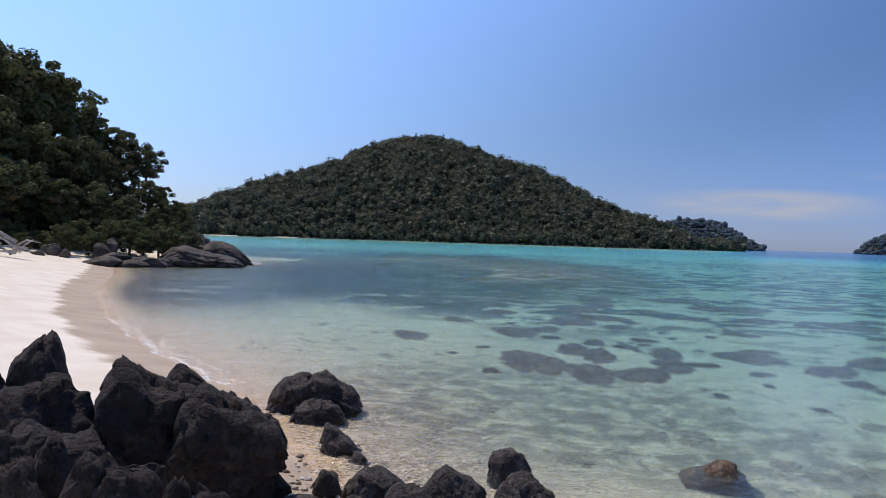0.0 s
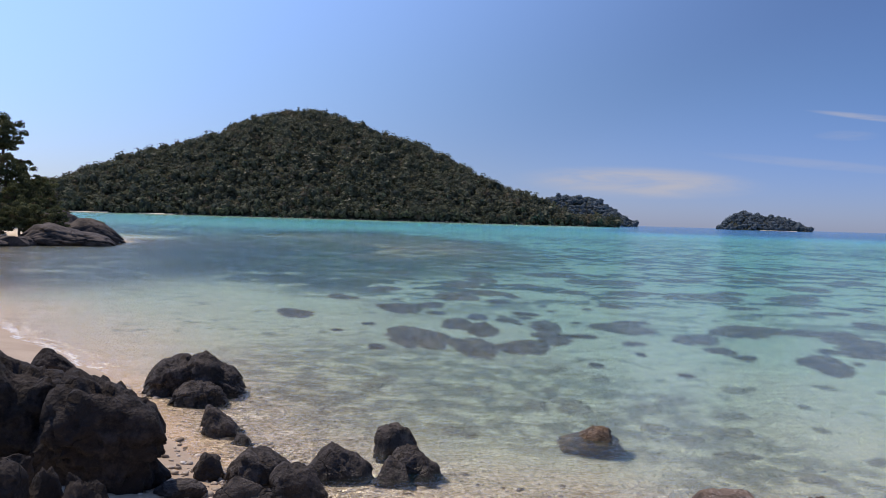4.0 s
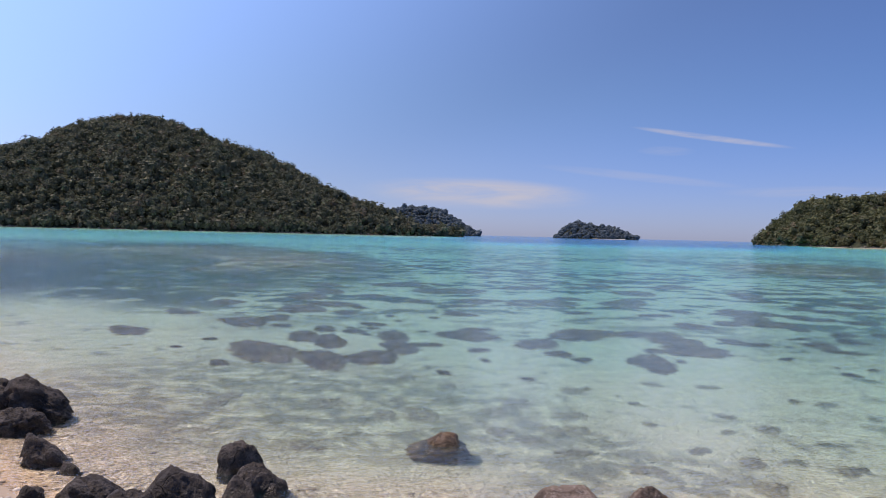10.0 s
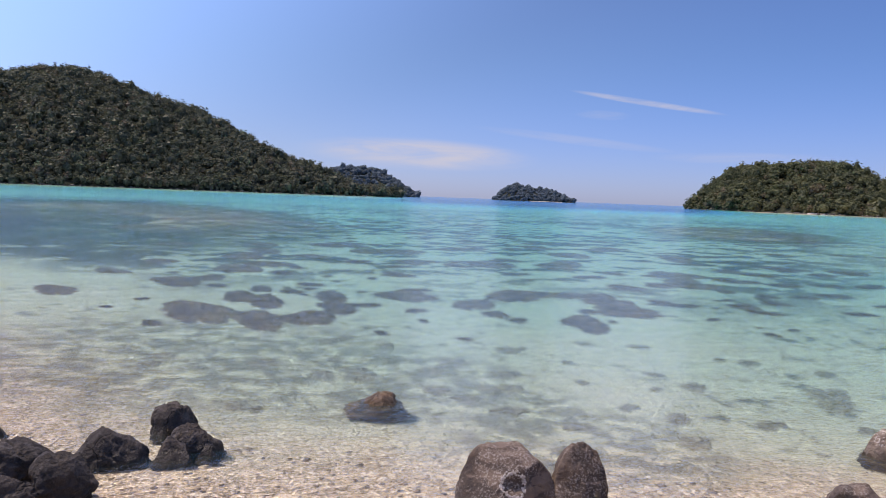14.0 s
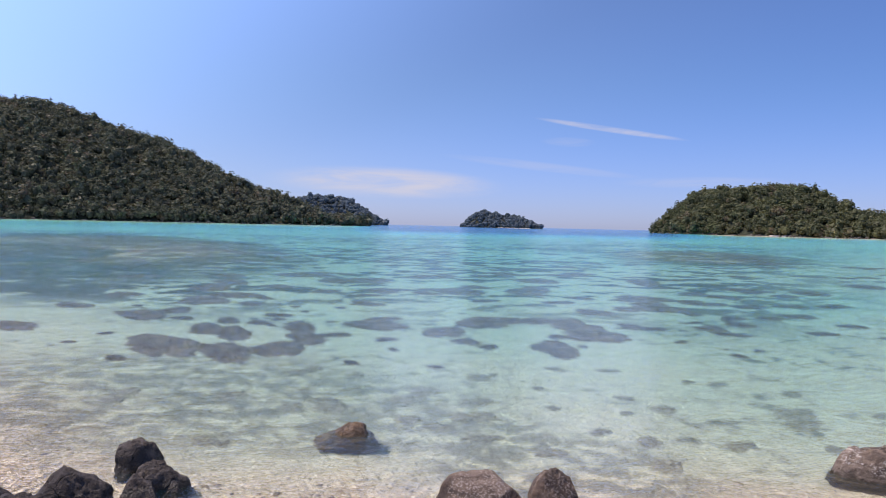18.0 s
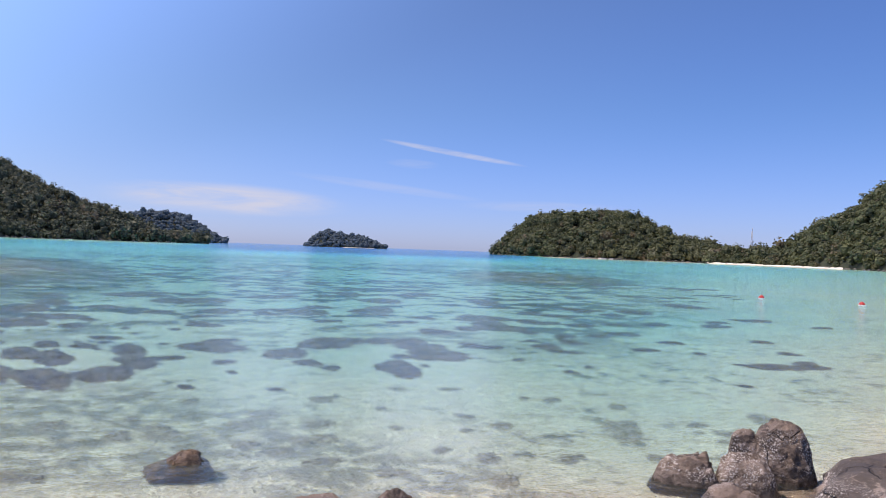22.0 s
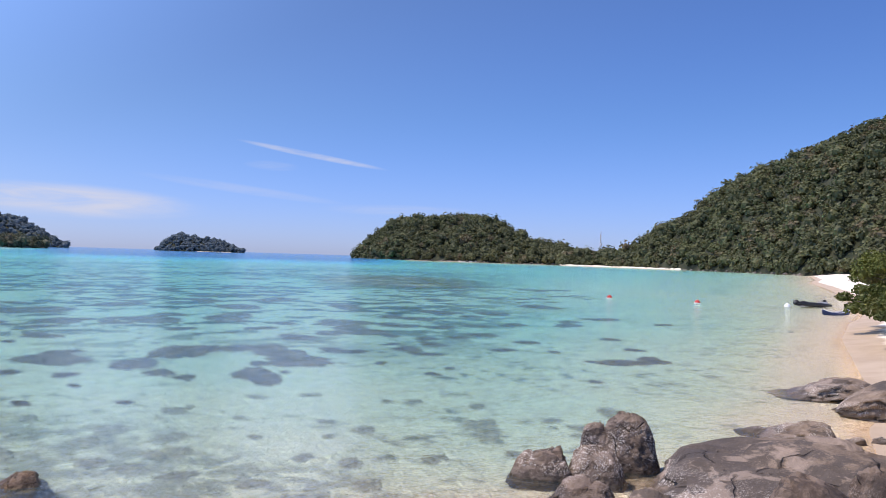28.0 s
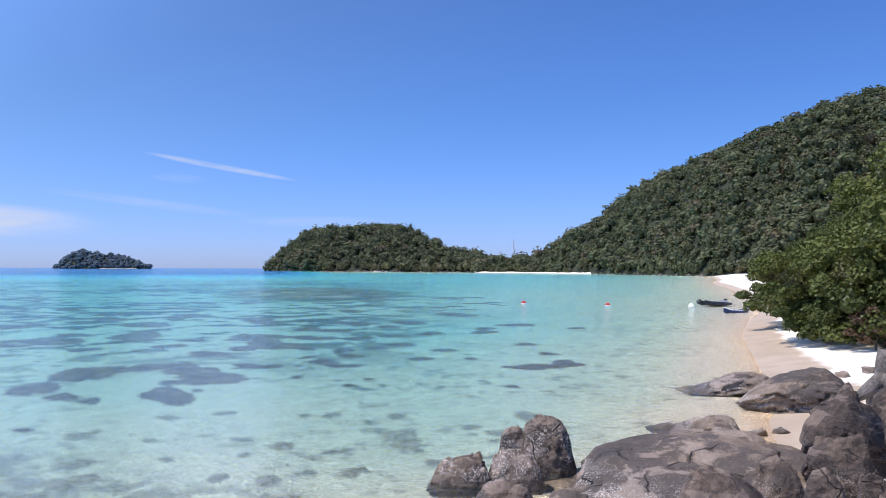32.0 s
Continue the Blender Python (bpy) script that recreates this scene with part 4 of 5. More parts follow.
boulder(6.55, 3.75, -0.02, 0.40, 0.18, "dark wet brown rock by the water", BROWN, seed=72, group=P2, sub=4)
boulder(12.00, 3.52, -0.1, 1.14, 0.43, "angular grey-brown rock in the shallows", SLAB, seed=71, group=P2, facets=6, rough=0.06, crest=(0.28, 0.40, 0.52, 0.64, 0.76, 0.87, 0.95, 0.92, 0.23))
boulder(12.05, 4.05, -0.14, 0.70, 0.22, "low rock tail under the ripples", SLAB, seed=73, group=P2, sub=4)
boulder(12.30, 2.80, -0.06, 0.36, 0.17, "small stone on wet sand", SLAB, seed=75, group=P2, sub=4)
boulder(12.6, 2.5, -0.03, 0.25, 0.14, "small stone on wet sand", SLAB, seed=76, group=P2, sub=4)
boulder(16.44, 4.32, -0.16, 1.83, 0.55, "long low boulder with a barnacled foot", SLAB, seed=77, group=P2, facets=4, rough=0.05, crest=(0.08, 0.22, 0.46, 0.64, 0.83, 0.90, 0.97, 0.96, 0.80))
boulder(15.0, 2.76, -0.05, 1.85, 0.79, "big smooth boulder with cracks and a pale barnacle band", SLAB, seed=79, group=P2, facets=4, rough=0.05, crest=(0.12, 0.46, 0.64, 0.80, 0.90, 0.98, 0.99, 0.88, 0.49))
boulder(18.70, 2.45, 0.24, 0.30, 0.08, "pale rubble stone on the beach", SLAB, seed=81, group=P2, sub=4)
boulder(19.2, 1.95, 0.28, 0.38, 0.10, "pale rubble stone on the beach", SLAB, seed=82, group=P2, sub=4)
boulder(8.42, 2.52, -0.40, 3.5, 1.10, "broad flat-topped granite slab with dark stains", SLAB, seed=83, group=P2, facets=3, rough=0.03, depth=0.75, front=0.38,
        crest=(0.15, 0.60, 0.82, 0.91, 0.95, 0.97, 0.99, 1.00, 1.00))

boulder(6.34, 2.97, -0.1, 0.95, 0.65, "sloping granite ledge at the water", SLAB, seed=84, group=P2, facets=4, rough=0.05, front=0.3, crest=(0.45, 0.70, 0.85, 0.93, 0.88, 0.83, 0.75, 0.65))
boulder(9.92, 1.27, 0.35, 0.89, 0.87, "light brown boulder with a pointed crest under the tree", BROWN, seed=85, group=P2, facets=7, rough=0.09, crest=(0.44, 0.63, 0.69, 0.77, 0.98, 0.84, 0.73, 0.63, 0.50))
boulder(6.57, 1.76, 0.15, 0.81, 0.70, "dark brown wedge-shaped boulder against the slab", BROWN, seed=91, group=P2, facets=6, rough=0.05, crest=(0.48, 0.82, 0.98, 0.97, 0.92, 0.86, 0.79, 0.70, 0.48))
boulder(7.02, 1.06, 0.30, 0.34, 0.58, "rounded brown boulder with a hollow beneath", BROWN, seed=89, group=P2, facets=5, rough=0.08, crest=(0.38, 0.83, 0.93, 1.00, 1.00, 0.92, 0.46))
boulder(6.61, 0.76, 0.42, 0.28, 0.35, "small light brown stone between larger boulders", GRANITE, seed=95, group=P2, facets=4, rough=0.1, sub=4)
boulder(6.69, 0.28, 0.45, 0.62, 0.56, "grey granite boulder above the slab", GRANITE, seed=97, group=P2, facets=5, rough=0.06, crest=(0.25, 0.75, 0.91, 0.99, 1.00, 1.00, 1.00, 0.80, 0.59))
boulder(7.74, 1.56, 0.30, 0.49, 0.45, "knobbly brown boulder on the slab's edge", BROWN, seed=87, group=P2, facets=7, rough=0.12, crest=(0.59, 0.78, 0.89, 0.97, 0.95, 0.86, 0.89, 0.93, 0.60))
boulder(8.87, 1.22, 0.35, 0.48, 0.40, "light brown boulder with a hollow side", BROWN, seed=86, group=P2, facets=8, rough=0.18)
boulder(8.52, 1.17, 0.35, 0.60, 0.57, "brown boulder wedged in the pile", BROWN, seed=88, group=P2, facets=7, rough=0.12, crest=(0.39, 0.78, 0.83, 0.89, 0.86, 0.83, 0.92, 0.97, 0.55))
boulder(7.82, 0.80, 0.38, 0.26, 0.32, "brown boulder wedged in the pile", BROWN, seed=90, group=P2, facets=7, rough=0.15, sub=4)
boulder(9.23, 0.45, 0.40, 0.74, 0.68, "shaded brown boulder under overhanging leaves", BROWN, seed=99, group=P2, facets=9, rough=0.16)
boulder(10.75, 0.88, 0.40, 0.56, 0.66, "brown boulder at the foot of a stump", BROWN, seed=101, group=P2, facets=9, rough=0.16)
boulder(11.3, 0.35, 0.50, 0.95, 0.62, "shaded brown boulder under overhanging leaves", BROWN, seed=103, group=P2, facets=8)
boulder(6.15, 1.12, 0.35, 0.36, 0.28, "small brown stone between larger boulders", BROWN, seed=104, group=P2, sub=4)
for k, (x, y, z, w, h) in enumerate(((8.0, 0.45, 0.40, 0.5, 0.45), (7.5, 0.15, 0.45, 0.5, 0.4), (8.6, 0.05, 0.45, 0.6, 0.5), (10.2, 0.0, 0.5, 0.8, 0.6),
                                     (6.1, 0.75, 0.5, 0.3, 0.24), (5.95, 1.55, 0.3, 0.34, 0.26), (7.1, 0.62, 0.45, 0.3, 0.3))):
    boulder(x, y, z, w, h, "brown boulder wedged in the shaded pile", BROWN, seed=140 + k, group=P2, sub=4)

# the boulder point at the end of the small beach
P3 = "boulders at the forested point"
boulder(-17.9, 56.2, -0.3, 6.6, 1.75, "smooth dark whale-backed boulder at the forest's edge", DARK, seed=111, facets=3, rough=0.04, depth=0.6, group=P3, crest=(0.12, 0.55, 0.92, 1.00, 0.85, 0.76, 0.70, 0.58, 0.20))
boulder(-17.4, 60.6, -0.3, 4.4, 2.1, "dark boulder behind the smooth one at the point", DARK, seed=113, facets=4, rough=0.05, depth=0.7, group=P3, crest=(0.45, 0.80, 1.00, 0.97, 0.85, 0.60, 0.35))
boulder(-21.0, 63.5, -0.2, 4.0, 2.6, "large dark boulder under the trees", DARK, seed=115, facets=5, rough=0.1, group=P3)
rng = random.Random(6)
for k in range(13):          # the dark rocky foot of the forest
    az, r = 19.6 + 0.36 * k + rng.uniform(-0.15, 0.15), rng.uniform(55.2, 58.5)
    s_, p = rng.uniform(1.2, 2.6), toward(az) * r
    boulder(p.x, p.y, -0.2, s_, s_ * rng.uniform(0.28, 0.48), "dark wet boulder at the foot of the forest", DARK, seed=160 + k, sub=4, group=P3, rough=0.16, facets=9)
rng = random.Random(5)
for k in range(16):
    az, r = rng.uniform(23.5, 31), rng.uniform(58, 66)
    s = rng.uniform(0.5, 1.7)
    p = toward(az) * r
    boulder(p.x, p.y, 0.4 + (r - 58) * 0.1, s, s * 0.7, "grey boulder at the back of the small beach", DARK, seed=130 + k, sub=4, group=P3)


# ---------------------------------------------------------------- shingle awash along the shore
def pebble_material():
    m, g = material("shore_pebbles")
    rnd = g.n("ShaderNodeNewGeometry", "Random Per Island")
    col = g.mix(g.ramp(rnd, 0.0, 0.55), (0.16, 0.125, 0.095, 1), (0.52, 0.43, 0.33, 1))
    col = g.mix(g.ramp(rnd, 0.75, 0.95), col, (0.74, 0.67, 0.57, 1))
    col = g.mix(g.ramp(g.noise(position(g), 40.0, 4), 0.4, 0.7, 0.0, 0.4), col, (0.20, 0.155, 0.12, 1))
    finish(g, Base_Color=col, Roughness=0.7, Specular_IOR_Level=0.25)
    return m


rng_ = np.random.default_rng(8)
n_try = 26000
paz, pr = np.radians(rng_.uniform(-74, 16, n_try)), 4.2 + 7.5 * rng_.uniform(0, 1, n_try) ** 1.3
px_, py_ = -pr * np.sin(paz), pr * np.cos(paz)
pz_ = ground_height(px_, py_)
clump = np.sin(px_ * 1.7 + 0.6) * np.sin(py_ * 1.3 + 1.1) + 0.6 * np.sin(px_ * 3.9 + py_ * 2.7)
keep = rng_.uniform(0, 1, n_try) < np.exp(-((pz_ + 0.10) / 0.17) ** 2) * np.clip(0.55 + 0.45 * clump, 0.08, 1)
px_, py_, pz_ = px_[keep], py_[keep], pz_[keep]
bv, bf = ICO[1]
size = np.exp(rng_.normal(-3.75, 0.42, len(px_))).clip(0.009, 0.075)
turned = rng_.normal(size=(len(px_), 3, 3))
turned = np.linalg.qr(turned)[0]
shape = bv[None] * rng_.uniform(0.75, 1.2, (len(px_), len(bv), 1)) * rng_.uniform(0.55, 1.25, (len(px_), 1, 3))
shape = np.einsum("kvi,kij->kvj", shape, turned) * size[:, None, None]
shape[..., 2] *= 0.6
shape += np.stack([px_, py_, pz_ + size * 0.15], 1)[:, None]
tagged(new("pebbles", tri_mesh("pebbles", shape.reshape(-1, 3), (bf[None] + (np.arange(len(px_)) * len(bv))[:, None, None]).reshape(-1, 3), pebble_material(), True)),
       "brown and white pebbles and coral rubble under shallow water", "pebbles", kind="stuff")


# ---------------------------------------------------------------- coral patches on the sea bed
def coral_mesh(seed):
    """A flat crusty mound one metre across with a ragged outline."""
    rng_ = np.random.default_rng(seed)
    n, m = 96, 8
    ph, am = rng_.uniform(0, 6.28, 16), rng_.uniform(0.4, 1.3, 16)
    a = np.linspace(0, 2 * np.pi, n, endpoint=False)
    # the outline of several round heads grown together
    ray = np.stack([np.cos(a), np.sin(a)], 1)
    edge = np.full(n, 0.25)
    for k in range(3 + seed % 5):
        c, rad = rng_.uniform(-0.45, 0.45, 2), rng_.uniform(0.45, 0.75)
        along_, far2 = ray @ c, c @ c
        disc = along_ ** 2 - far2 + rad ** 2
        edge = np.maximum(edge, np.where(disc > 0, along_ + np.sqrt(np.clip(disc, 0, None)), 0))
    edge = edge * (1 + sum(am[k] * 0.020 * np.sin((k + 4) * a + ph[k]) for k in range(16))) / edge.mean()
    verts = [(0, 0, 0.14)]
    for i in range(1, m + 1):
        u = i / m
        for k in range(n):
            r = 0.5 * u * edge[k]
            x, y = r * math.cos(a[k]), r * math.sin(a[k])
            z = 0.14 * (1 - u ** 5) + 0.09 * noise.fractal(Vector((x * 7, y * 7, seed)), 1.0, 2.0, 3) * (u < 1) - 0.05 * (u >= 1)
            verts.append((x, y, z))
    faces = [(0, 1 + k, 1 + (k + 1) % n) for k in range(n)]
    for i in range(m - 1):
        o, q = 1 + i * n, 1 + (i + 1) * n
        faces += [(o + k, q + k, q + (k + 1) % n, o + (k + 1) % n) for k in range(n)]
    return mesh_from("coral_patch", verts, faces, CORAL if seed < 12 else WEEDY, True)


CORALS = [coral_mesh(s) for s in range(24)]
coral_count = 0


def coral(x, y, across, deep, weedy=False):
    """A patch seen at x, y through the surface, so many metres across and deep along the line of sight."""
    global coral_count
    r = math.hypot(x, y)
    b = float(-ground_height(np.array([x]), np.array([y]))[0])
    k = 1 + 1.05 * b / r
    x, y = x * k, y * k
    z = float(ground_height(np.array([x]), np.array([y]))[0])
    across, deep = across * 1.12, deep * 1.05
    ob = new("coral_patch", CORALS[coral_count % 12 + 12 * weedy])
    coral_count += 1
    ob.matrix_world = pose(x, y, z - 0.01, 0, 0, math.degrees(math.atan2(y, x)) - 90) @ Matrix.Diagonal((across, deep, min(1.0, 0.3 + across * 0.4), 1))
    if weedy:
        return tagged(ob, "small brownish weedy coral head on pale sand", "coral", "weedy heads near the shore")
    return tagged(ob, "flat dark brown coral patch on the sandy sea bed", "coral", "coral patches")


for c in ((1.9, 16.1, 1.3, 3.8), (3.1, 18.3, 0.9, 2.2), (3.5, 17.2, 0.7, 2.5), (2.9, 14.7, 0.9, 2.8), (3.8, 15.1, 1.2, 1.7), (5.3, 17.7, 0.8, 2.4), (4.8, 16.2, 0.9, 1.7),
          (5.6, 16.5, 0.8, 0.9), (7.1, 17.9, 1.6, 1.8), (7.8, 18.7, 0.9, 1.2), (6.5, 15.4, 0.5, 0.8), (8.9, 22.6, 1.0, 1.9), (5.4, 20.4, 0.7, 1.2), (3.9, 19.7, 0.6, 1.3),
          (4.5, 19.0, 0.6, 1.0), (2.0, 21.4, 1.3, 2.3), (2.9, 22.4, 1.0, 1.7), (3.0, 20.3, 0.6, 0.8), (4.8, 13.1, 0.3, 0.5)):
    coral(*c)
for c in ((8.3, 16.2, 0.9, 2.2), (8.0, 14.7, 0.7, 1.1), (10.4, 17.4, 1.7, 2.7), (11.7, 17.1, 1.1, 1.8), (12.1, 16.0, 1.3, 2.6), (11.4, 14.5, 1.4, 2.8), (10.4, 14.6, 0.5, 0.8),
          (9.3, 13.3, 0.9, 1.9), (9.2, 12.7, 0.8, 1.7), (8.1, 13.9, 0.5, 0.6), (6.1, 12.1, 0.3, 0.4), (13.3, 15.5, 0.8, 1.1), (13.6, 14.9, 0.6, 1.0), (15.2, 14.6, 0.9, 1.5),
          (15.8, 15.6, 0.4, 0.7), (17.5, 15.9, 0.7, 1.4), (16.7, 14.8, 0.8, 1.2), (14.8, 13.5, 0.9, 0.8), (18.8, 15.8, 0.9, 1.1), (17.1, 12.8, 0.6, 0.9)):
    coral(*c)
for c in ((13.7, 25.8, 2.4, 3.0), (16.6, 25.6, 2.0, 4.9), (20.3, 29.6, 2.0, 3.4), (21.2, 34.9, 2.1, 3.4), (25.2, 33.9, 1.5, 3.6), (17.0, 22.4, 0.9, 1.4), (13.1, 22.4, 0.9, 1.2),
          (19.0, 21.4, 2.1, 3.0), (17.6, 18.9, 1.7, 3.4), (14.5, 18.4, 1.0, 2.1), (16.1, 19.0, 1.0, 1.6), (19.1, 22.4, 0.6, 1.7), (24.9, 28.0, 1.6, 4.4), (22.7, 22.9, 1.0, 2.0),
          (26.3, 23.3, 1.3, 2.3), (17.2, 17.3, 0.7, 1.0), (11.9, 32.0, 3.0, 4.1), (11.0, 27.0, 1.3, 2.3), (16.5, 33.5, 2.3, 3.3)):
    coral(*c)
for c in ((2.1, 27.2, 1.1, 2.3), (0.6, 24.2, 0.9, 1.8), (-0.8, 20.0, 0.8, 2.4), (4.1, 24.9, 1.7, 2.4), (5.3, 26.2, 1.7, 1.9), (5.3, 23.3, 0.7, 1.2), (5.1, 29.6, 1.5, 3.4),
          (6.6, 31.6, 1.4, 3.6), (6.1, 25.2, 0.6, 1.2), (10.5, 36.2, 1.9, 3.3), (7.7, 29.6, 1.3, 1.6), (9.0, 27.1, 1.0, 1.7)):
    coral(*c)
for c in ((17.7, 9.2, 1.3, 1.3), (18.7, 8.9, 0.8, 1.6), (14.4, 8.2, 0.3, 0.5), (22.7, 12.5, 0.8, 1.0), (19.5, 13.6, 0.9, 1.0), (17.4, 12.7, 0.5, 0.7), (30.2, 17.2, 2.0, 1.7),
          (28.2, 21.3, 1.6, 2.6), (18.1, 11.7, 0.4, 0.7), (30.2, 14.1, 0.7, 1.6), (20.1, 15.8, 1.2, 1.5), (24.2, 17.4, 1.1, 1.6), (27.6, 17.0, 0.9, 1.5), (20.5, 10.4, 0.6, 0.8),
          (17.2, 9.9, 0.4, 0.5), (25.9, 21.1, 1.2, 1.6), (34.4, 23.0, 1.8, 2.5)):
    coral(*c)
for c in ((5.6, 9.5, 0.4, 0.5), (4.9, 8.7, 0.5, 0.7), (4.3, 8.5, 0.4, 0.3), (4.6, 7.8, 0.5, 0.3), (5.0, 7.0, 0.4, 0.4), (6.3, 11.0, 0.4, 0.7), (8.0, 11.2, 0.4, 0.4),
          (8.8, 10.7, 0.4, 0.4), (5.0, 10.4, 0.5, 0.8), (4.5, 10.1, 0.4, 0.6), (7.6, 8.9, 0.3, 0.3), (9.7, 9.1, 0.3, 0.5), (10.4, 8.1, 0.3, 0.5), (7.3, 6.4, 0.2, 0.3),
          (3.4, 10.4, 0.5, 0.4), (3.7, 12.5, 0.4, 0.5)):
    coral(*c, True)
rng = random.Random(21)
for k in range(130):          # scattered ones farther out
    az, r = rng.uniform(-60, 2), rng.uniform(26, 75)
    p, s = toward(az) * r, rng.uniform(0.25, 0.75) * (0.6 + r / 24)
    coral(p.x, p.y, s, s * rng.uniform(0.9, 1.8))
for k in range(45):          # fragments round the larger heads
    az, r = rng.uniform(-50, 0), rng.uniform(14, 26)
    p, s = toward(az) * r, rng.uniform(0.15, 0.4)
    coral(p.x, p.y, s, s * rng.uniform(1.0, 2.0))
for k in range(34):          # small weedy heads near the shore
    az, r = rng.uniform(-66, 6), rng.uniform(7.6, 13.5)
    p, s = toward(az) * r, rng.uniform(0.10, 0.32)
    if coast_distance(p.x, p.y) > 1.6:
        coral(p.x, p.y, s * 1.4, s * rng.uniform(1.8, 3.4), True)


# ---------------------------------------------------------------- trees
def leaf_cloud(name, centres, radii, per, size, mat, seed, curl=0.35):
    """Leaf sprays round the ends of twigs: bent leaf blades, four triangles each."""
    rng_ = np.random.default_rng(seed)
    c = np.repeat(np.asarray(centres, float), per, 0)
    rad = np.repeat(np.asarray(radii, float), per)
    n = len(c)
    d = rng_.normal(size=(n, 3))
    d /= np.linalg.norm(d, axis=1)[:, None]
    d[:, 2] = np.where(rng_.random(n) < 0.65, np.abs(d[:, 2]), d[:, 2])
    p = c + d * (rad * rng_.uniform(0.55, 1.05, n))[:, None] * [1, 1, 0.75]
    nrm = d + rng_.normal(scale=0.55, size=(n, 3)) + [0, 0, 0.5]
    nrm /= np.linalg.norm(nrm, axis=1)[:, None]
    u = np.cross(nrm, rng_.normal(size=(n, 3)))
    u /= np.linalg.norm(u, axis=1)[:, None]
    w = np.cross(nrm, u)
    s = (size * rng_.uniform(0.6, 1.35, n))[:, None]
    a, b = p - u * s, p + u * s - nrm * s * curl
    e, f = p + w * s * 0.55 - nrm * s * curl * 0.4, p - w * s * 0.55 - nrm * s * curl * 0.4
    v = np.stack([a, e, b, f], 1).reshape(-1, 3)
    o = np.arange(n)[:, None] * 4
    t = np.concatenate([o + [0, 1, 3], o + [1, 2, 3]], 1).reshape(-1, 3)
    me = tri_mesh(name, v, t, mat, False)
    me.attributes.new("tint", "FLOAT", "POINT").data.foreach_set("value", np.repeat(rng_.random(len(centres)).astype(np.float32), per * 4))
    return me


def tree_meshes(seed, height, spread, mat, leaf, per, clumps=30, clear=0.3, stem=1.0, scatter=0.5, lean=(0.0, 0.0)):
    """Trunk with limbs that end in leafy clumps, for a tree so many metres high."""
    rng_ = random.Random(seed)
    mid = Vector((lean[0] * 0.7, lean[1] * 0.7, height * (clear + 0.92) / 2))
    top = Vector((lean[0] + rng_.uniform(-0.05, 0.05) * height, lean[1] + rng_.uniform(-0.05, 0.05) * height, height * 0.82))
    bend = Vector((rng_.uniform(-1, 1), rng_.uniform(-1, 1), 0)) * height * 0.04
    trunk = [Vector((0, 0, -0.5)), bend + top * 0.33, bend * 0.5 + top * 0.66, top]
    tr = (height * 0.022 + 0.04) * stem
    parts = [([tuple(p) for p in trunk], [tr * 1.25, tr, tr * 0.7, tr * 0.25])]
    tallness = height * (0.92 - clear) / 2
    centres, radii = [], []
    for k in range(clumps):
        zz = 1 - 1.82 * (k + 0.5) / clumps
        a = k * 2.39996 + rng_.uniform(-0.4, 0.4)
        flat_ = math.sqrt(max(0.0, 1 - zz * zz))
        f = rng_.uniform(0.55, 1.0) if k % 4 else rng_.uniform(0.2, 0.55)
        wide = spread * rng_.uniform(0.8, 1.08)
        c = mid + Vector((math.cos(a) * flat_ * wide * f, math.sin(a) * flat_ * wide * f, zz * tallness * max(f, 0.6)))
        centres.append(tuple(c))
        radii.append(spread * rng_.uniform(0.20, 0.36) * (1.15 - 0.35 * f))
        if k % 2 == 0:
            base = trunk[1].lerp(trunk[3], max(0.0, min(0.9, (c.z / height - 0.25))))
            parts.append(([tuple(base), tuple(base.lerp(c, 0.5) + Vector((0, 0, -0.03 * height))), tuple(c)], [tr * 0.42, tr * 0.26, tr * 0.08]))
    return joined_tubes("trunk", parts, BARK, 6), leafy_canopy("crown", centres, radii, mat, per, leaf, seed, 0.82, scatter, (0.78, 1.12), 0.34)


def tree(name, meshes, x, y, z, rz, scale, label, group=""):
    ob = thing(name, x, y, z, rz, label, "tree", group)
    ob.scale = (scale, scale, scale)
    part("trunk", meshes[0], ob)
    part("crown", meshes[1], ob)
    return ob


FOREST = [tree_meshes(40 + k, 10.0, 2.7 + 0.5 * (k % 3), LEAF_DARK, 0.14, 190, clumps=34 + 4 * (k % 2), clear=0.12 + 0.08 * (k % 2), scatter=0.42) for k in range(6)]
LEFT_SKY = [(17.2, 0.2), (17.6, 0.8), (18.9, 2.8), (19.9, 4.0), (21.2, 7.0), (22.0, 7.9), (23.0, 8.5), (24.1, 8.5), (25.3, 10.4), (26.9, 11.6), (28.7, 13.0),
            (30.2, 13.9), (40, 17), (60, 15)]
LEFT_EDGE = [(17, 67), (20, 66), (24, 67), (30, 66), (40, 55), (60, 45)]
rng = random.Random(8)
for row, (out, share, gap) in enumerate(((1.5, 0.42, 1.5), (6.0, 0.72, 1.5), (12.0, 0.98, 1.35))):
    az = 17.9 + 0.6 * row
    while az < 44:
        r = float(along(LEFT_EDGE, az)) + out + rng.uniform(-1, 1.5)
        el = float(along(LEFT_SKY, az - 0.3)) * share * rng.uniform(0.82, 1.0)
        top = 2.5 + r * math.tan(radians(el))
        p = toward(az) * r
        z0 = max(0.4, min(out * 0.45, top - 4.0))
        h = max(top - z0, 1.8)
        if h > 14:
            z0, h = top - 14, 14
        tree("forest_tree", FOREST[rng.randrange(6)], p.x, p.y, z0, rng.uniform(0, 360), h / 10.0,
             "dark broad-leaved tree in dense shoreline forest", "forest at the point")
        az += gap * rng.uniform(0.75, 1.3)

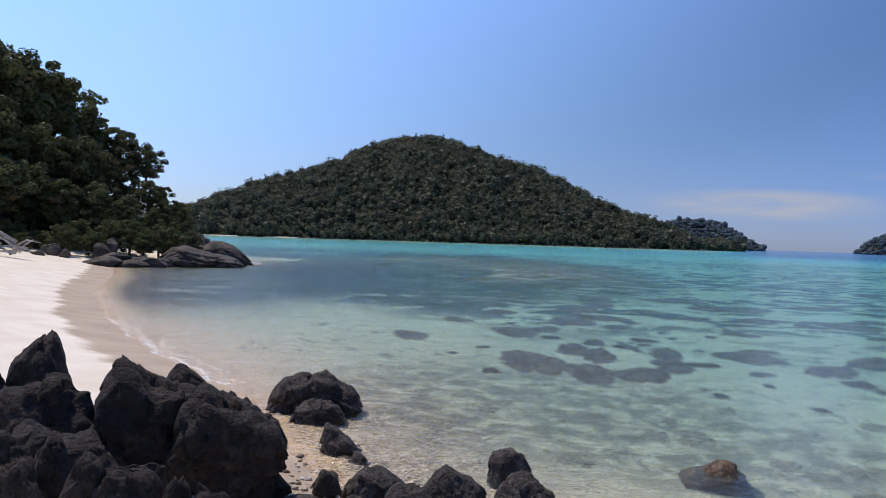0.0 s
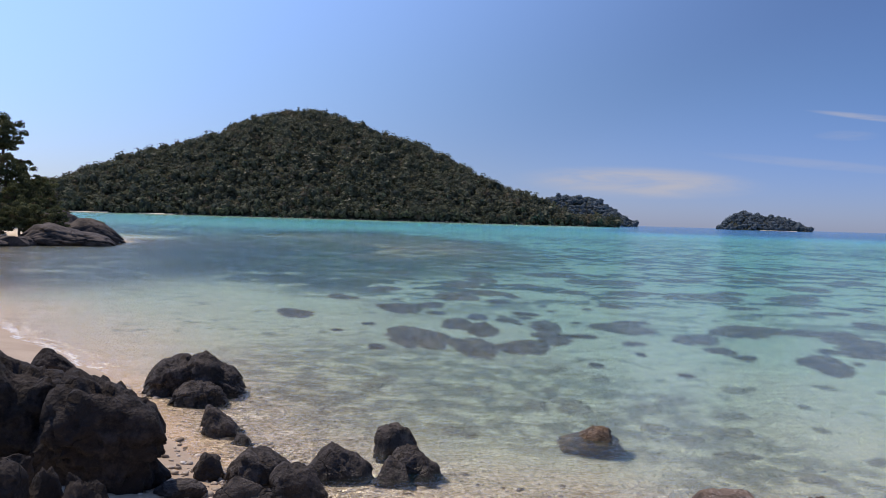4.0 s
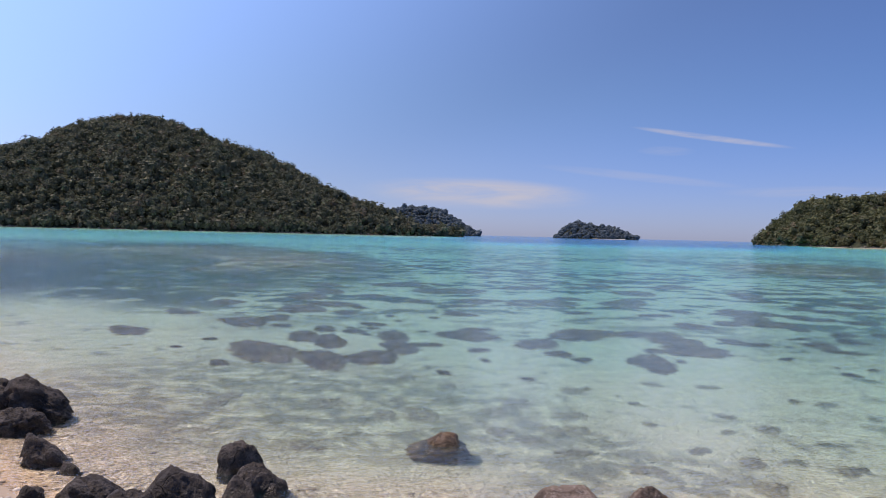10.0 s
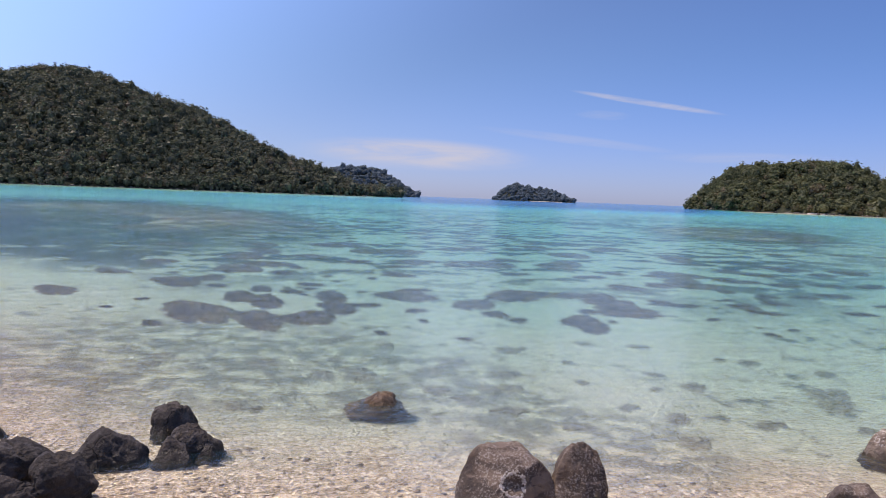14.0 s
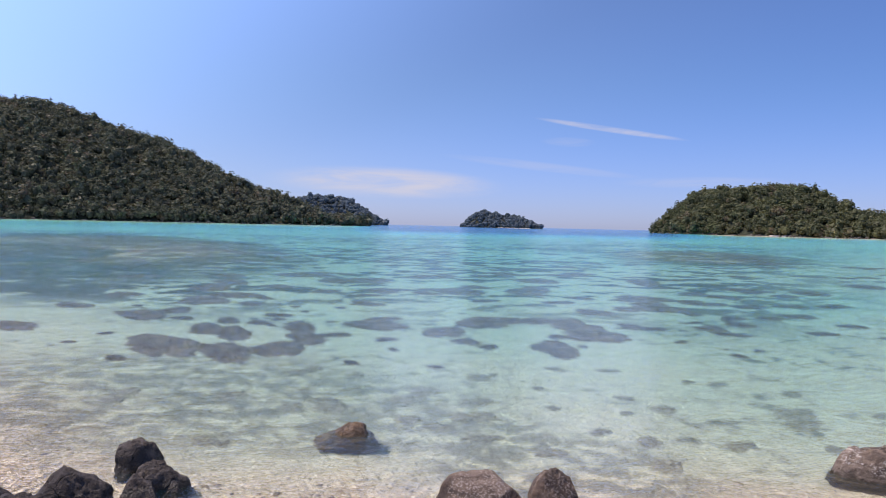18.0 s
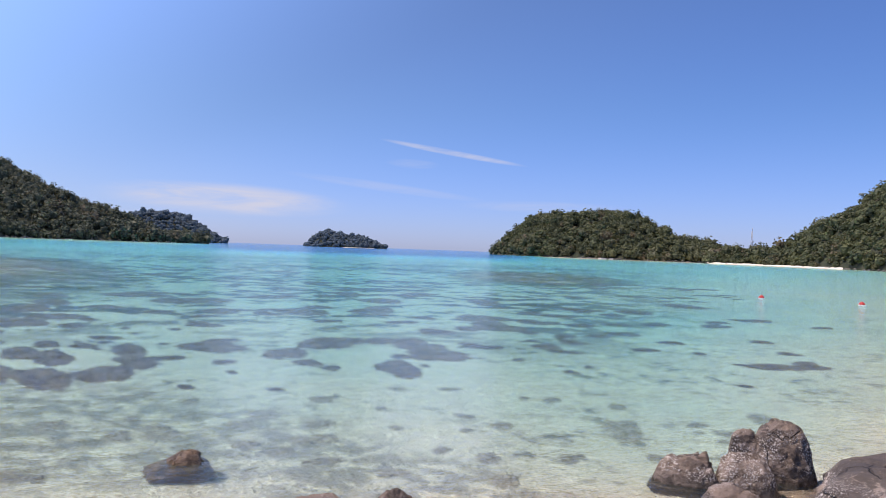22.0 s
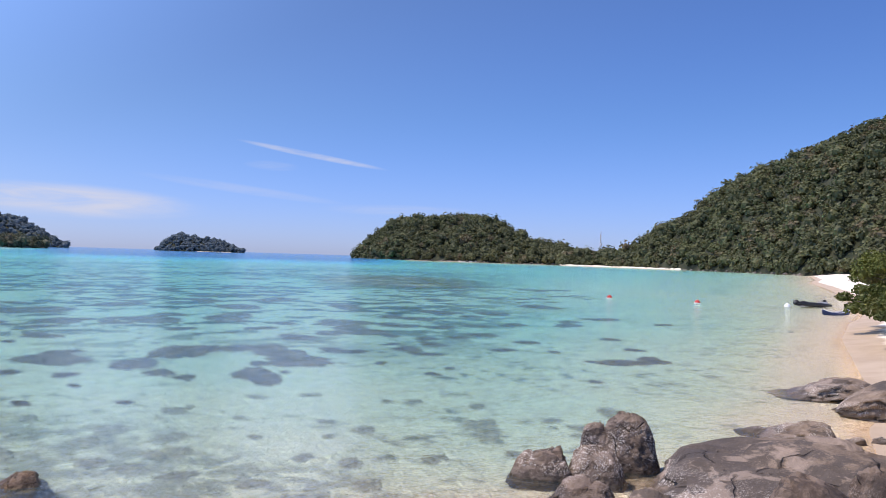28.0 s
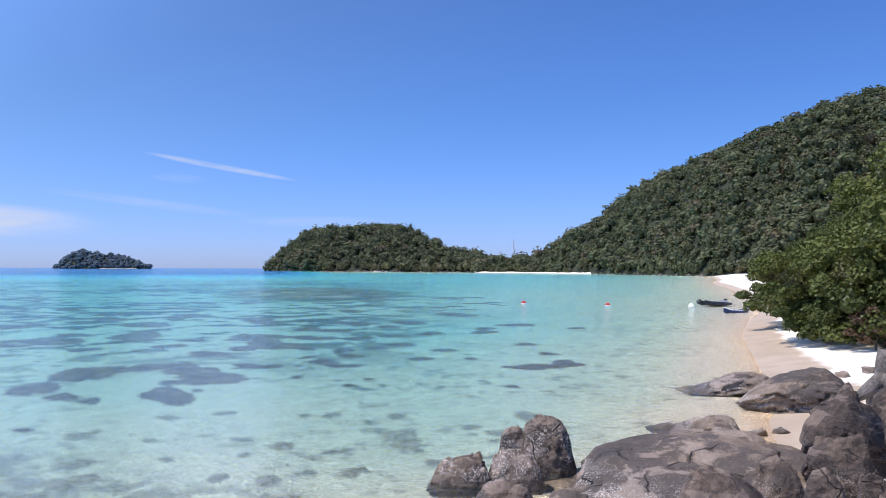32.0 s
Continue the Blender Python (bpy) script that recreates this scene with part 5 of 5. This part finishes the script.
rng = random.Random(18)
az = 18.3
while az < 34:
    r = rng.uniform(60.5, 64.5)
    p = toward(az) * r
    tree("forest_shrub", FOREST[rng.randrange(6)], p.x, p.y, -0.25, rng.uniform(0, 360), rng.uniform(0.26, 0.42),
         "dark leafy shrub at the edge of the forest", "undergrowth at the point")
    az += rng.uniform(0.6, 1.2)

# hillside under that forest
az = np.linspace(17.4, 62, 50)
edge = along(LEFT_EDGE, az)
rows_ = []
for k, (d, zf) in enumerate(((-1.0, 0.0), (2, 0.06), (8, 0.26), (16, 0.42), (40, 0.42), (70, 0.1))):
    rr, t = edge + d, np.radians(az)
    top = np.tan(np.radians(along(LEFT_SKY, az))) * (edge + 12) * zf
    rows_.append(np.stack([-rr * np.sin(t), rr * np.cos(t), np.maximum(top, 0.0) - 0.3 * (k == 0) + 0.2], 1))
i, j = np.meshgrid(np.arange(5), np.arange(49), indexing="ij")
q = np.stack([i * 50 + j, i * 50 + j + 1, (i + 1) * 50 + j + 1, (i + 1) * 50 + j], -1).reshape(-1, 4)
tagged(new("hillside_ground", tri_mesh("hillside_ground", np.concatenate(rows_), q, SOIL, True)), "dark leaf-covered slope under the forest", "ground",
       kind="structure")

# shade trees over the beach
BEACH = [tree_meshes(60 + k, 10.0, 4.6, LEAF_GREEN, 0.092, 440, clumps=62, clear=-0.08, scatter=0.7) for k in range(3)]
SHADE = "broad leafy green tree leaning over white sand"
for k, (az, r, top_el, rz) in enumerate(((-81.2, 36.0, 3.4, 20), (-84.4, 33.0, 6.0, 140), (-88.0, 31.0, 9.6, 260), (-91.6, 28.0, 14.0, 60), (-97.0, 25.0, 17.0, 200))):
    p = toward(az) * r
    tree("beach_tree", BEACH[k % 3], p.x, p.y, 0.7, rz, (1.8 + r * math.tan(radians(top_el))) / 10.0, SHADE, "trees behind the beach")
BUSH = [tree_meshes(70 + k, 3.0, 2.2, LEAF_GREEN, 0.068, 380, clumps=26, clear=-0.1, scatter=0.6) for k in range(2)]
for k, (az, r, sc) in enumerate(((-79.9, 33.5, 0.9), (-81.2, 31.5, 0.8), (-82.8, 29.5, 0.75), (-84.8, 28.5, 0.8), (-87.0, 27.0, 0.9), (-81.6, 34.5, 1.25), (-84.4, 32.0, 1.3),
                                 (-86.6, 30.0, 1.2), (-80.1, 36.0, 1.0))):
    p = toward(az) * r
    tree("shore_bush", BUSH[k % 2], p.x, p.y, 0.3, k * 77, sc, "low spreading green bush at the top of the beach", "bushes along the beach")
SHRUB = [tree_meshes(80 + k, 2.6, 1.9, LEAF_GREEN, 0.062, 360, clumps=22, clear=0.0, stem=0.4, scatter=0.6) for k in range(2)]
for k, (az, r, sc) in enumerate(((-80.9, 27.0, 0.8), (-82.0, 26.0, 0.9), (-84.0, 25.6, 0.85), (-85.4, 24.2, 1.0), (-88.2, 25.4, 1.1))):
    p = toward(az) * r
    tree("beach_shrub", SHRUB[k % 2], p.x, p.y, 0.15, 40 + k * 101, sc, "small leafy tree that shades the white sand", "small trees shading the beach")

BOUGH = tree_meshes(95, 3.0, 2.6, LEAF_GREEN, 0.062, 400, clumps=24, clear=0.42, stem=0.7, scatter=0.7)
for az, r, rz, sc in ((-81.4, 27.4, 10, 0.85), (-84.6, 25.8, 130, 0.9), (-88.2, 24.8, 250, 1.1)):
    p = toward(az) * r
    tree("beach_tree", BOUGH, p.x, p.y, 0.75, rz, sc, "low spreading tree that shades the white sand", "small trees shading the beach")
red_meshes = tree_meshes(91, 2.0, 1.0, LEAF_RED, 0.07, 110, clumps=16, clear=0.0, stem=0.4, scatter=0.7)
p = toward(-84.4) * 23.4
tree("reddish_bush", red_meshes, p.x, p.y, 0.3, 30, 0.75, "small bush with reddish-brown leaves beside green ones")

# the tree that hangs over the boulders; its unseen crown is placed to shade them
over = thing("overhanging_tree", 12.0, -3.2, 1.2, 0, "tall leafy tree whose branches hang over the boulders", "tree")
limbs_, ends = [([(0, 0, -0.6), (-0.2, 0.3, 2.5), (-0.6, 0.9, 4.6), (-1.2, 1.6, 6.2)], [0.26, 0.2, 0.15, 0.1])], []
rng = random.Random(31)
for k in range(44):
    b = Vector((-0.6, 0.9, 4.6)).lerp(Vector((-1.2, 1.6, 6.2)), rng.random())
    wx_ = rng.uniform(7.2, 10.0)
    wy_ = 1.9 + 0.22 * (wx_ - 7.3) + rng.uniform(-0.3, 0.45)
    t = Vector((wx_ - 12.0, wy_ + 3.2, 2.5 + math.hypot(wx_, wy_) * 0.56 + rng.uniform(0.0, 1.2) - 1.2))
    if k > 40:          # twigs that droop into view
        q = toward(rng.uniform(-87.2, -89.5)) * 12.0
        t = Vector((q.x - 12.0, q.y + 3.2, 2.5 + 12 * math.tan(radians(rng.uniform(9.5, 14.0))) - 1.2))
    limbs_.append(([tuple(b), tuple(b.lerp(t, 0.5) + Vector((0, 0, 0.3))), tuple(t)], [0.07, 0.05, 0.015]))
    ends += [tuple(b.lerp(t, u) + Vector((rng.uniform(-0.4, 0.4), rng.uniform(-0.4, 0.4), rng.uniform(-0.2, 0.3)))) for u in (0.7, 0.85, 1.0)]
part("trunk", joined_tubes("trunk", limbs_, BARK, 7), over)
part("crown", leaf_cloud("crown", ends, [0.62] * len(ends), 620, 0.055, LEAF_GREEN, 33), over)


# ---------------------------------------------------------------- boats, buoys, mast, driftwood
def lathe(name, profile, mat, sides=20):
    bm = bmesh.new()
    loops = [[bm.verts.new((r * math.cos(2 * math.pi * k / sides), r * math.sin(2 * math.pi * k / sides), z)) for k in range(sides)] for r, z in profile]
    for a, b in zip(loops, loops[1:]):
        for k in range(sides):
            bm.faces.new((a[k], a[(k + 1) % sides], b[(k + 1) % sides], b[k]))
    bm.faces.new(loops[0][::-1])
    bm.faces.new(loops[-1])
    return from_bm(name, bm, mat)


def box_mesh(name, sx, sy, sz, mat, bevel=0.01):
    bm = bmesh.new()
    bmesh.ops.create_cube(bm, size=1.0, matrix=Matrix.Diagonal((sx, sy, sz, 1)))
    bmesh.ops.bevel(bm, geom=bm.edges[:], offset=bevel, segments=2, affect="EDGES")
    return from_bm(name, bm, mat, False)


RUBBER = mottled("black_rubber", (0.012, 0.012, 0.013), (0.03, 0.03, 0.032), 3.0, 0.45, 0.1, 0.01, 0.5)
GREY = mottled("grey_plastic", (0.25, 0.25, 0.26), (0.34, 0.34, 0.35), 3.0, 0.5, 0.1)
BLUE = mottled("blue_hull_paint", (0.02, 0.035, 0.10), (0.04, 0.065, 0.15), 2.0, 0.4, 0.1)
RED = mottled("red_float_plastic", (0.50, 0.03, 0.02), (0.65, 0.07, 0.05), 4.0, 0.4, 0.1)
WHITE = mottled("white_plastic", (0.70, 0.70, 0.68), (0.82, 0.82, 0.80), 4.0, 0.45, 0.1)
STEEL = mottled("galvanised_steel", (0.32, 0.33, 0.35), (0.48, 0.48, 0.50), 6.0, 0.5, 0.1)


def inflatable(x, y, rz):
    boat = thing("inflatable_dinghy", x, y, 0.0, rz, "black inflatable dinghy with an outboard motor afloat near the beach", "boat")
    boat.scale = (0.7, 0.7, 0.7)
    side = [(-1.7, 0.72, 0.24), (-0.4, 0.74, 0.26), (0.9, 0.66, 0.32), (1.5, 0.40, 0.44), (1.78, 0.0, 0.52)]
    loop = side + [(a, -b, c) for a, b, c in side[-2::-1]]
    part("tube", joined_tubes("tube", [(loop, [0.10] + [0.22] * (len(loop) - 2) + [0.10])], RUBBER, 12), boat, "fat black rubber side tube")
    part("floor", box_mesh("floor", 2.6, 1.1, 0.06, GREY), boat, "grey floor", pose(-0.2, 0, 0.10))
    part("transom", box_mesh("transom", 0.07, 1.1, 0.5, GREY), boat, "", pose(-1.45, 0, 0.30))
    part("thwart", box_mesh("thwart", 0.26, 1.2, 0.05, GREY), boat, "", pose(0.1, 0, 0.42))
    motor = part("outboard_motor", box_mesh("outboard_motor", 0.32, 0.26, 0.34, RUBBER, 0.06), boat, "black outboard motor", pose(-1.66, 0, 0.56))
    part("shaft", box_mesh("shaft", 0.12, 0.10, 0.8, RUBBER, 0.03), motor, "", pose(-0.05, 0, -0.5))
    return boat


def canoe(x, y, rz, z=-0.05, paint=None, label="narrow blue and white wooden boat moored at the beach"):
    boat = thing("narrow_boat", x, y, z, rz, label, "boat")
    boat.scale = (0.65, 0.6, 0.55)
    bm = bmesh.new()
    n, secs = 17, []
    for i in range(n):
        u = -1 + 2 * i / (n - 1)
        half, keel, rail = 0.42 * (1 - abs(u) ** 2.6) + 0.02, -0.10 + 0.35 * abs(u) ** 4, 0.30 + 0.42 * abs(u) ** 3
        ring = [(-half, rail), (-half * 0.85, (rail + keel) / 2), (-half * 0.35, keel), (half * 0.35, keel), (half * 0.85, (rail + keel) / 2), (half, rail),
                (half * 0.86, rail), (half * 0.7, (rail + keel) / 2 + 0.03), (0, keel + 0.05), (-half * 0.7, (rail + keel) / 2 + 0.03), (-half * 0.86, rail)]
        secs.append([bm.verts.new((u * 1.9, a, b)) for a, b in ring])
    for a, b in zip(secs, secs[1:]):
        for k in range(11):
            bm.faces.new((a[k], a[(k + 1) % 11], b[(k + 1) % 11], b[k]))
    bm.faces.new(secs[0][::-1])
    bm.faces.new(secs[-1])
    part("hull", from_bm("hull", bm, paint or BLUE), boat, "painted wooden hull")
    for s in (-1, 1):
        rail = [(-1.86, s * 0.05, 0.70), (-1.3, s * 0.28, 0.46), (0, s * 0.43, 0.32), (1.3, s * 0.28, 0.46), (1.86, s * 0.05, 0.70)]
        part("gunwale", joined_tubes("gunwale", [(rail, [0.035] * 5)], WHITE, 6), boat, "white gunwale")
    for u in (-0.7, 0.5):
        part("thwart", box_mesh("thwart", 0.18, 0.66, 0.03, WHITE), boat, "", pose(u, 0, 0.26))
    return boat


def buoy(x, y, mat, label):
    b = thing("mooring_buoy", x, y, -0.08, 0, label, "buoy", "mooring buoys")
    part("float", lathe("float", [(0.02, -0.12), (0.14, -0.08), (0.20, 0.04), (0.20, 0.12), (0.14, 0.24), (0.05, 0.30)], mat), b)
    part("band", lathe("band", [(0.205, 0.04), (0.215, 0.06), (0.215, 0.10), (0.205, 0.12)], WHITE), b, "white band")
    part("eye", lathe("eye", [(0.03, 0.29), (0.03, 0.36), (0.015, 0.38)], STEEL, 10), b)
    return b


inflatable(53.6, 14.9, 152)
canoe(46.5, 11.6, 160)
canoe(38.6, 6.0, 100, 0.75, WHITE, "white boat pulled up on sand behind leaves")
buoy(48.9, 27.0, RED, "small red and white mooring buoy on the water")
buoy(49.7, 20.9, RED, "small red and white mooring buoy on the water")
buoy(52.7, 16.1, WHITE, "round white mooring buoy on the water")


def mast(x, y, z, h):
    m = thing("radio_mast", x, y, z, 0, "thin grey lattice radio mast above the trees", "mast")
    for k in range(3):
        a = k * 2.094
        part("leg", joined_tubes("leg", [([(0.9 * math.cos(a), 0.9 * math.sin(a), 0), (0.35 * math.cos(a), 0.35 * math.sin(a), h)], [0.20, 0.14])], STEEL, 6), m)
    for k in range(12):
        z0, z1 = h * k / 12, h * (k + 1) / 12
        r0, r1 = 0.9 - 0.55 * k / 12, 0.9 - 0.55 * (k + 1) / 12
        limbs = [([(r0 * math.cos(i * 2.094), r0 * math.sin(i * 2.094), z0), (r1 * math.cos(i * 2.094 + 2.094), r1 * math.sin(i * 2.094 + 2.094), z1)], [0.12, 0.12])
                 for i in range(3)]
        part("brace", joined_tubes("brace", limbs, STEEL, 5), m)
    for zz in (0.62,):
        part("antenna", box_mesh("antenna", 1.5, 1.4, h * 0.08, WHITE, 0.2), m, "white panel antenna", pose(0.3, 0, h * zz))
    part("tip", joined_tubes("tip", [([(0, 0, h * 0.95), (0, 0, h * 1.12)], [0.25, 0.15])], STEEL, 6), m)
    return m


p = toward(-60.36) * 545
mast(p.x, p.y, 4.0, 18.0)


def driftwood(x, y, z, seed, span, mat, label):
    """A tangle of bleached branches on the sand."""
    rng_ = random.Random(seed)
    d = thing("driftwood", x, y, z, 0, label, "driftwood")
    for k in range(9):
        a = rng_.uniform(-0.6, 3.6)
        l = span * rng_.uniform(0.4, 1.0)
        b = Vector((rng_.uniform(-0.3, 0.3), rng_.uniform(-0.3, 0.3), rng_.uniform(0.0, 0.3))) * span
        t = b + Vector((math.cos(a) * l, math.sin(a) * l * 0.5, rng_.uniform(-0.05, 0.6) * l))
        t.z = max(t.z, 0.02)
        m = b.lerp(t, 0.5) + Vector((0, 0, rng_.uniform(0.0, 0.15) * l))
        r = span * rng_.uniform(0.02, 0.05)
        part("branch", joined_tubes("branch", [([tuple(b), tuple(m), tuple(t)], [r, r * 0.75, r * 0.3])], mat, 7), d)
    return d


p = toward(29.0) * 50
driftwood(p.x, p.y, 0.9, 4, 2.6, DRIFT, "tangle of bleached driftwood branches on the sand")

stump = thing("tree_stump", 12.6, 1.12, 0.75, 0, "grey weathered tree stump standing among the boulders", "stump")
part("trunk", joined_tubes("trunk", [([(0, 0, -0.4), (0.03, 0, 0.1), (0.0, 0.02, 0.45), (0.02, 0, 0.62)], [0.26, 0.15, 0.09, 0.08])], STUMP, 14), stump)
for a, l in ((0.4, 0.7), (2.2, 0.6), (4.0, 0.8), (5.3, 0.6)):
    part("root", joined_tubes("root", [([(0, 0, 0.22), (math.cos(a) * l * 0.5, math.sin(a) * l * 0.5, 0.0), (math.cos(a) * l, math.sin(a) * l, -0.25)], [0.13, 0.09, 0.04])], STUMP, 8), stump)


# foam where the wavelets run up the small beach
rng = random.Random(77)
foam_v, foam_f = [], []
RUN = [(-14.0, 31.0), (-9.6, 22.0), (-7.0, 17.6), (-5.1, 14.7), (-3.5, 12.6)]
FOAM = mottled("sea_foam", (0.72, 0.73, 0.72), (0.82, 0.82, 0.80), 20.0, 0.7, 0.3, 0.01)
for k in range(1000):
    i = rng.choice((0, 1, 1, 2, 2, 2, 3, 3))
    (ax, ay), (bx, by) = RUN[i], RUN[i + 1]
    u = rng.random()
    x, y = ax + (bx - ax) * u, ay + (by - ay) * u
    nx, ny = (by - ay), -(bx - ax)
    l = math.hypot(nx, ny)
    band = rng.choice((0.0, 0.0, 0.0, 0.3)) + 0.10 * math.sin(y * 2.3) + 0.07 * math.sin(y * 5.1 + 1)
    d = -(band + rng.gauss(0.05, 0.05))
    x, y, r = x + nx / l * d, y + ny / l * d, rng.uniform(0.006, 0.022)
    z = max(0.006, float(ground_height(np.array([x]), np.array([y]))[0]) + 0.006)
    o = len(foam_v)
    ph = rng.uniform(0, 6.28)
    ring = [(x + r * rng.uniform(0.7, 1.5) * math.cos(ph + a), y + r * rng.uniform(0.7, 2.2) * math.sin(ph + a), z) for a in (0, 1.05, 2.1, 3.14, 4.2, 5.24)]
    foam_v += ring + [(x, y, z + r * 0.5)]
    foam_f += [(o + a, o + (a + 1) % 6, o + 6) for a in range(6)]
tagged(new("sea_foam", mesh_from("sea_foam", foam_v, foam_f, FOAM, True)), "thin line of white foam along the wet sand", "foam", kind="stuff")
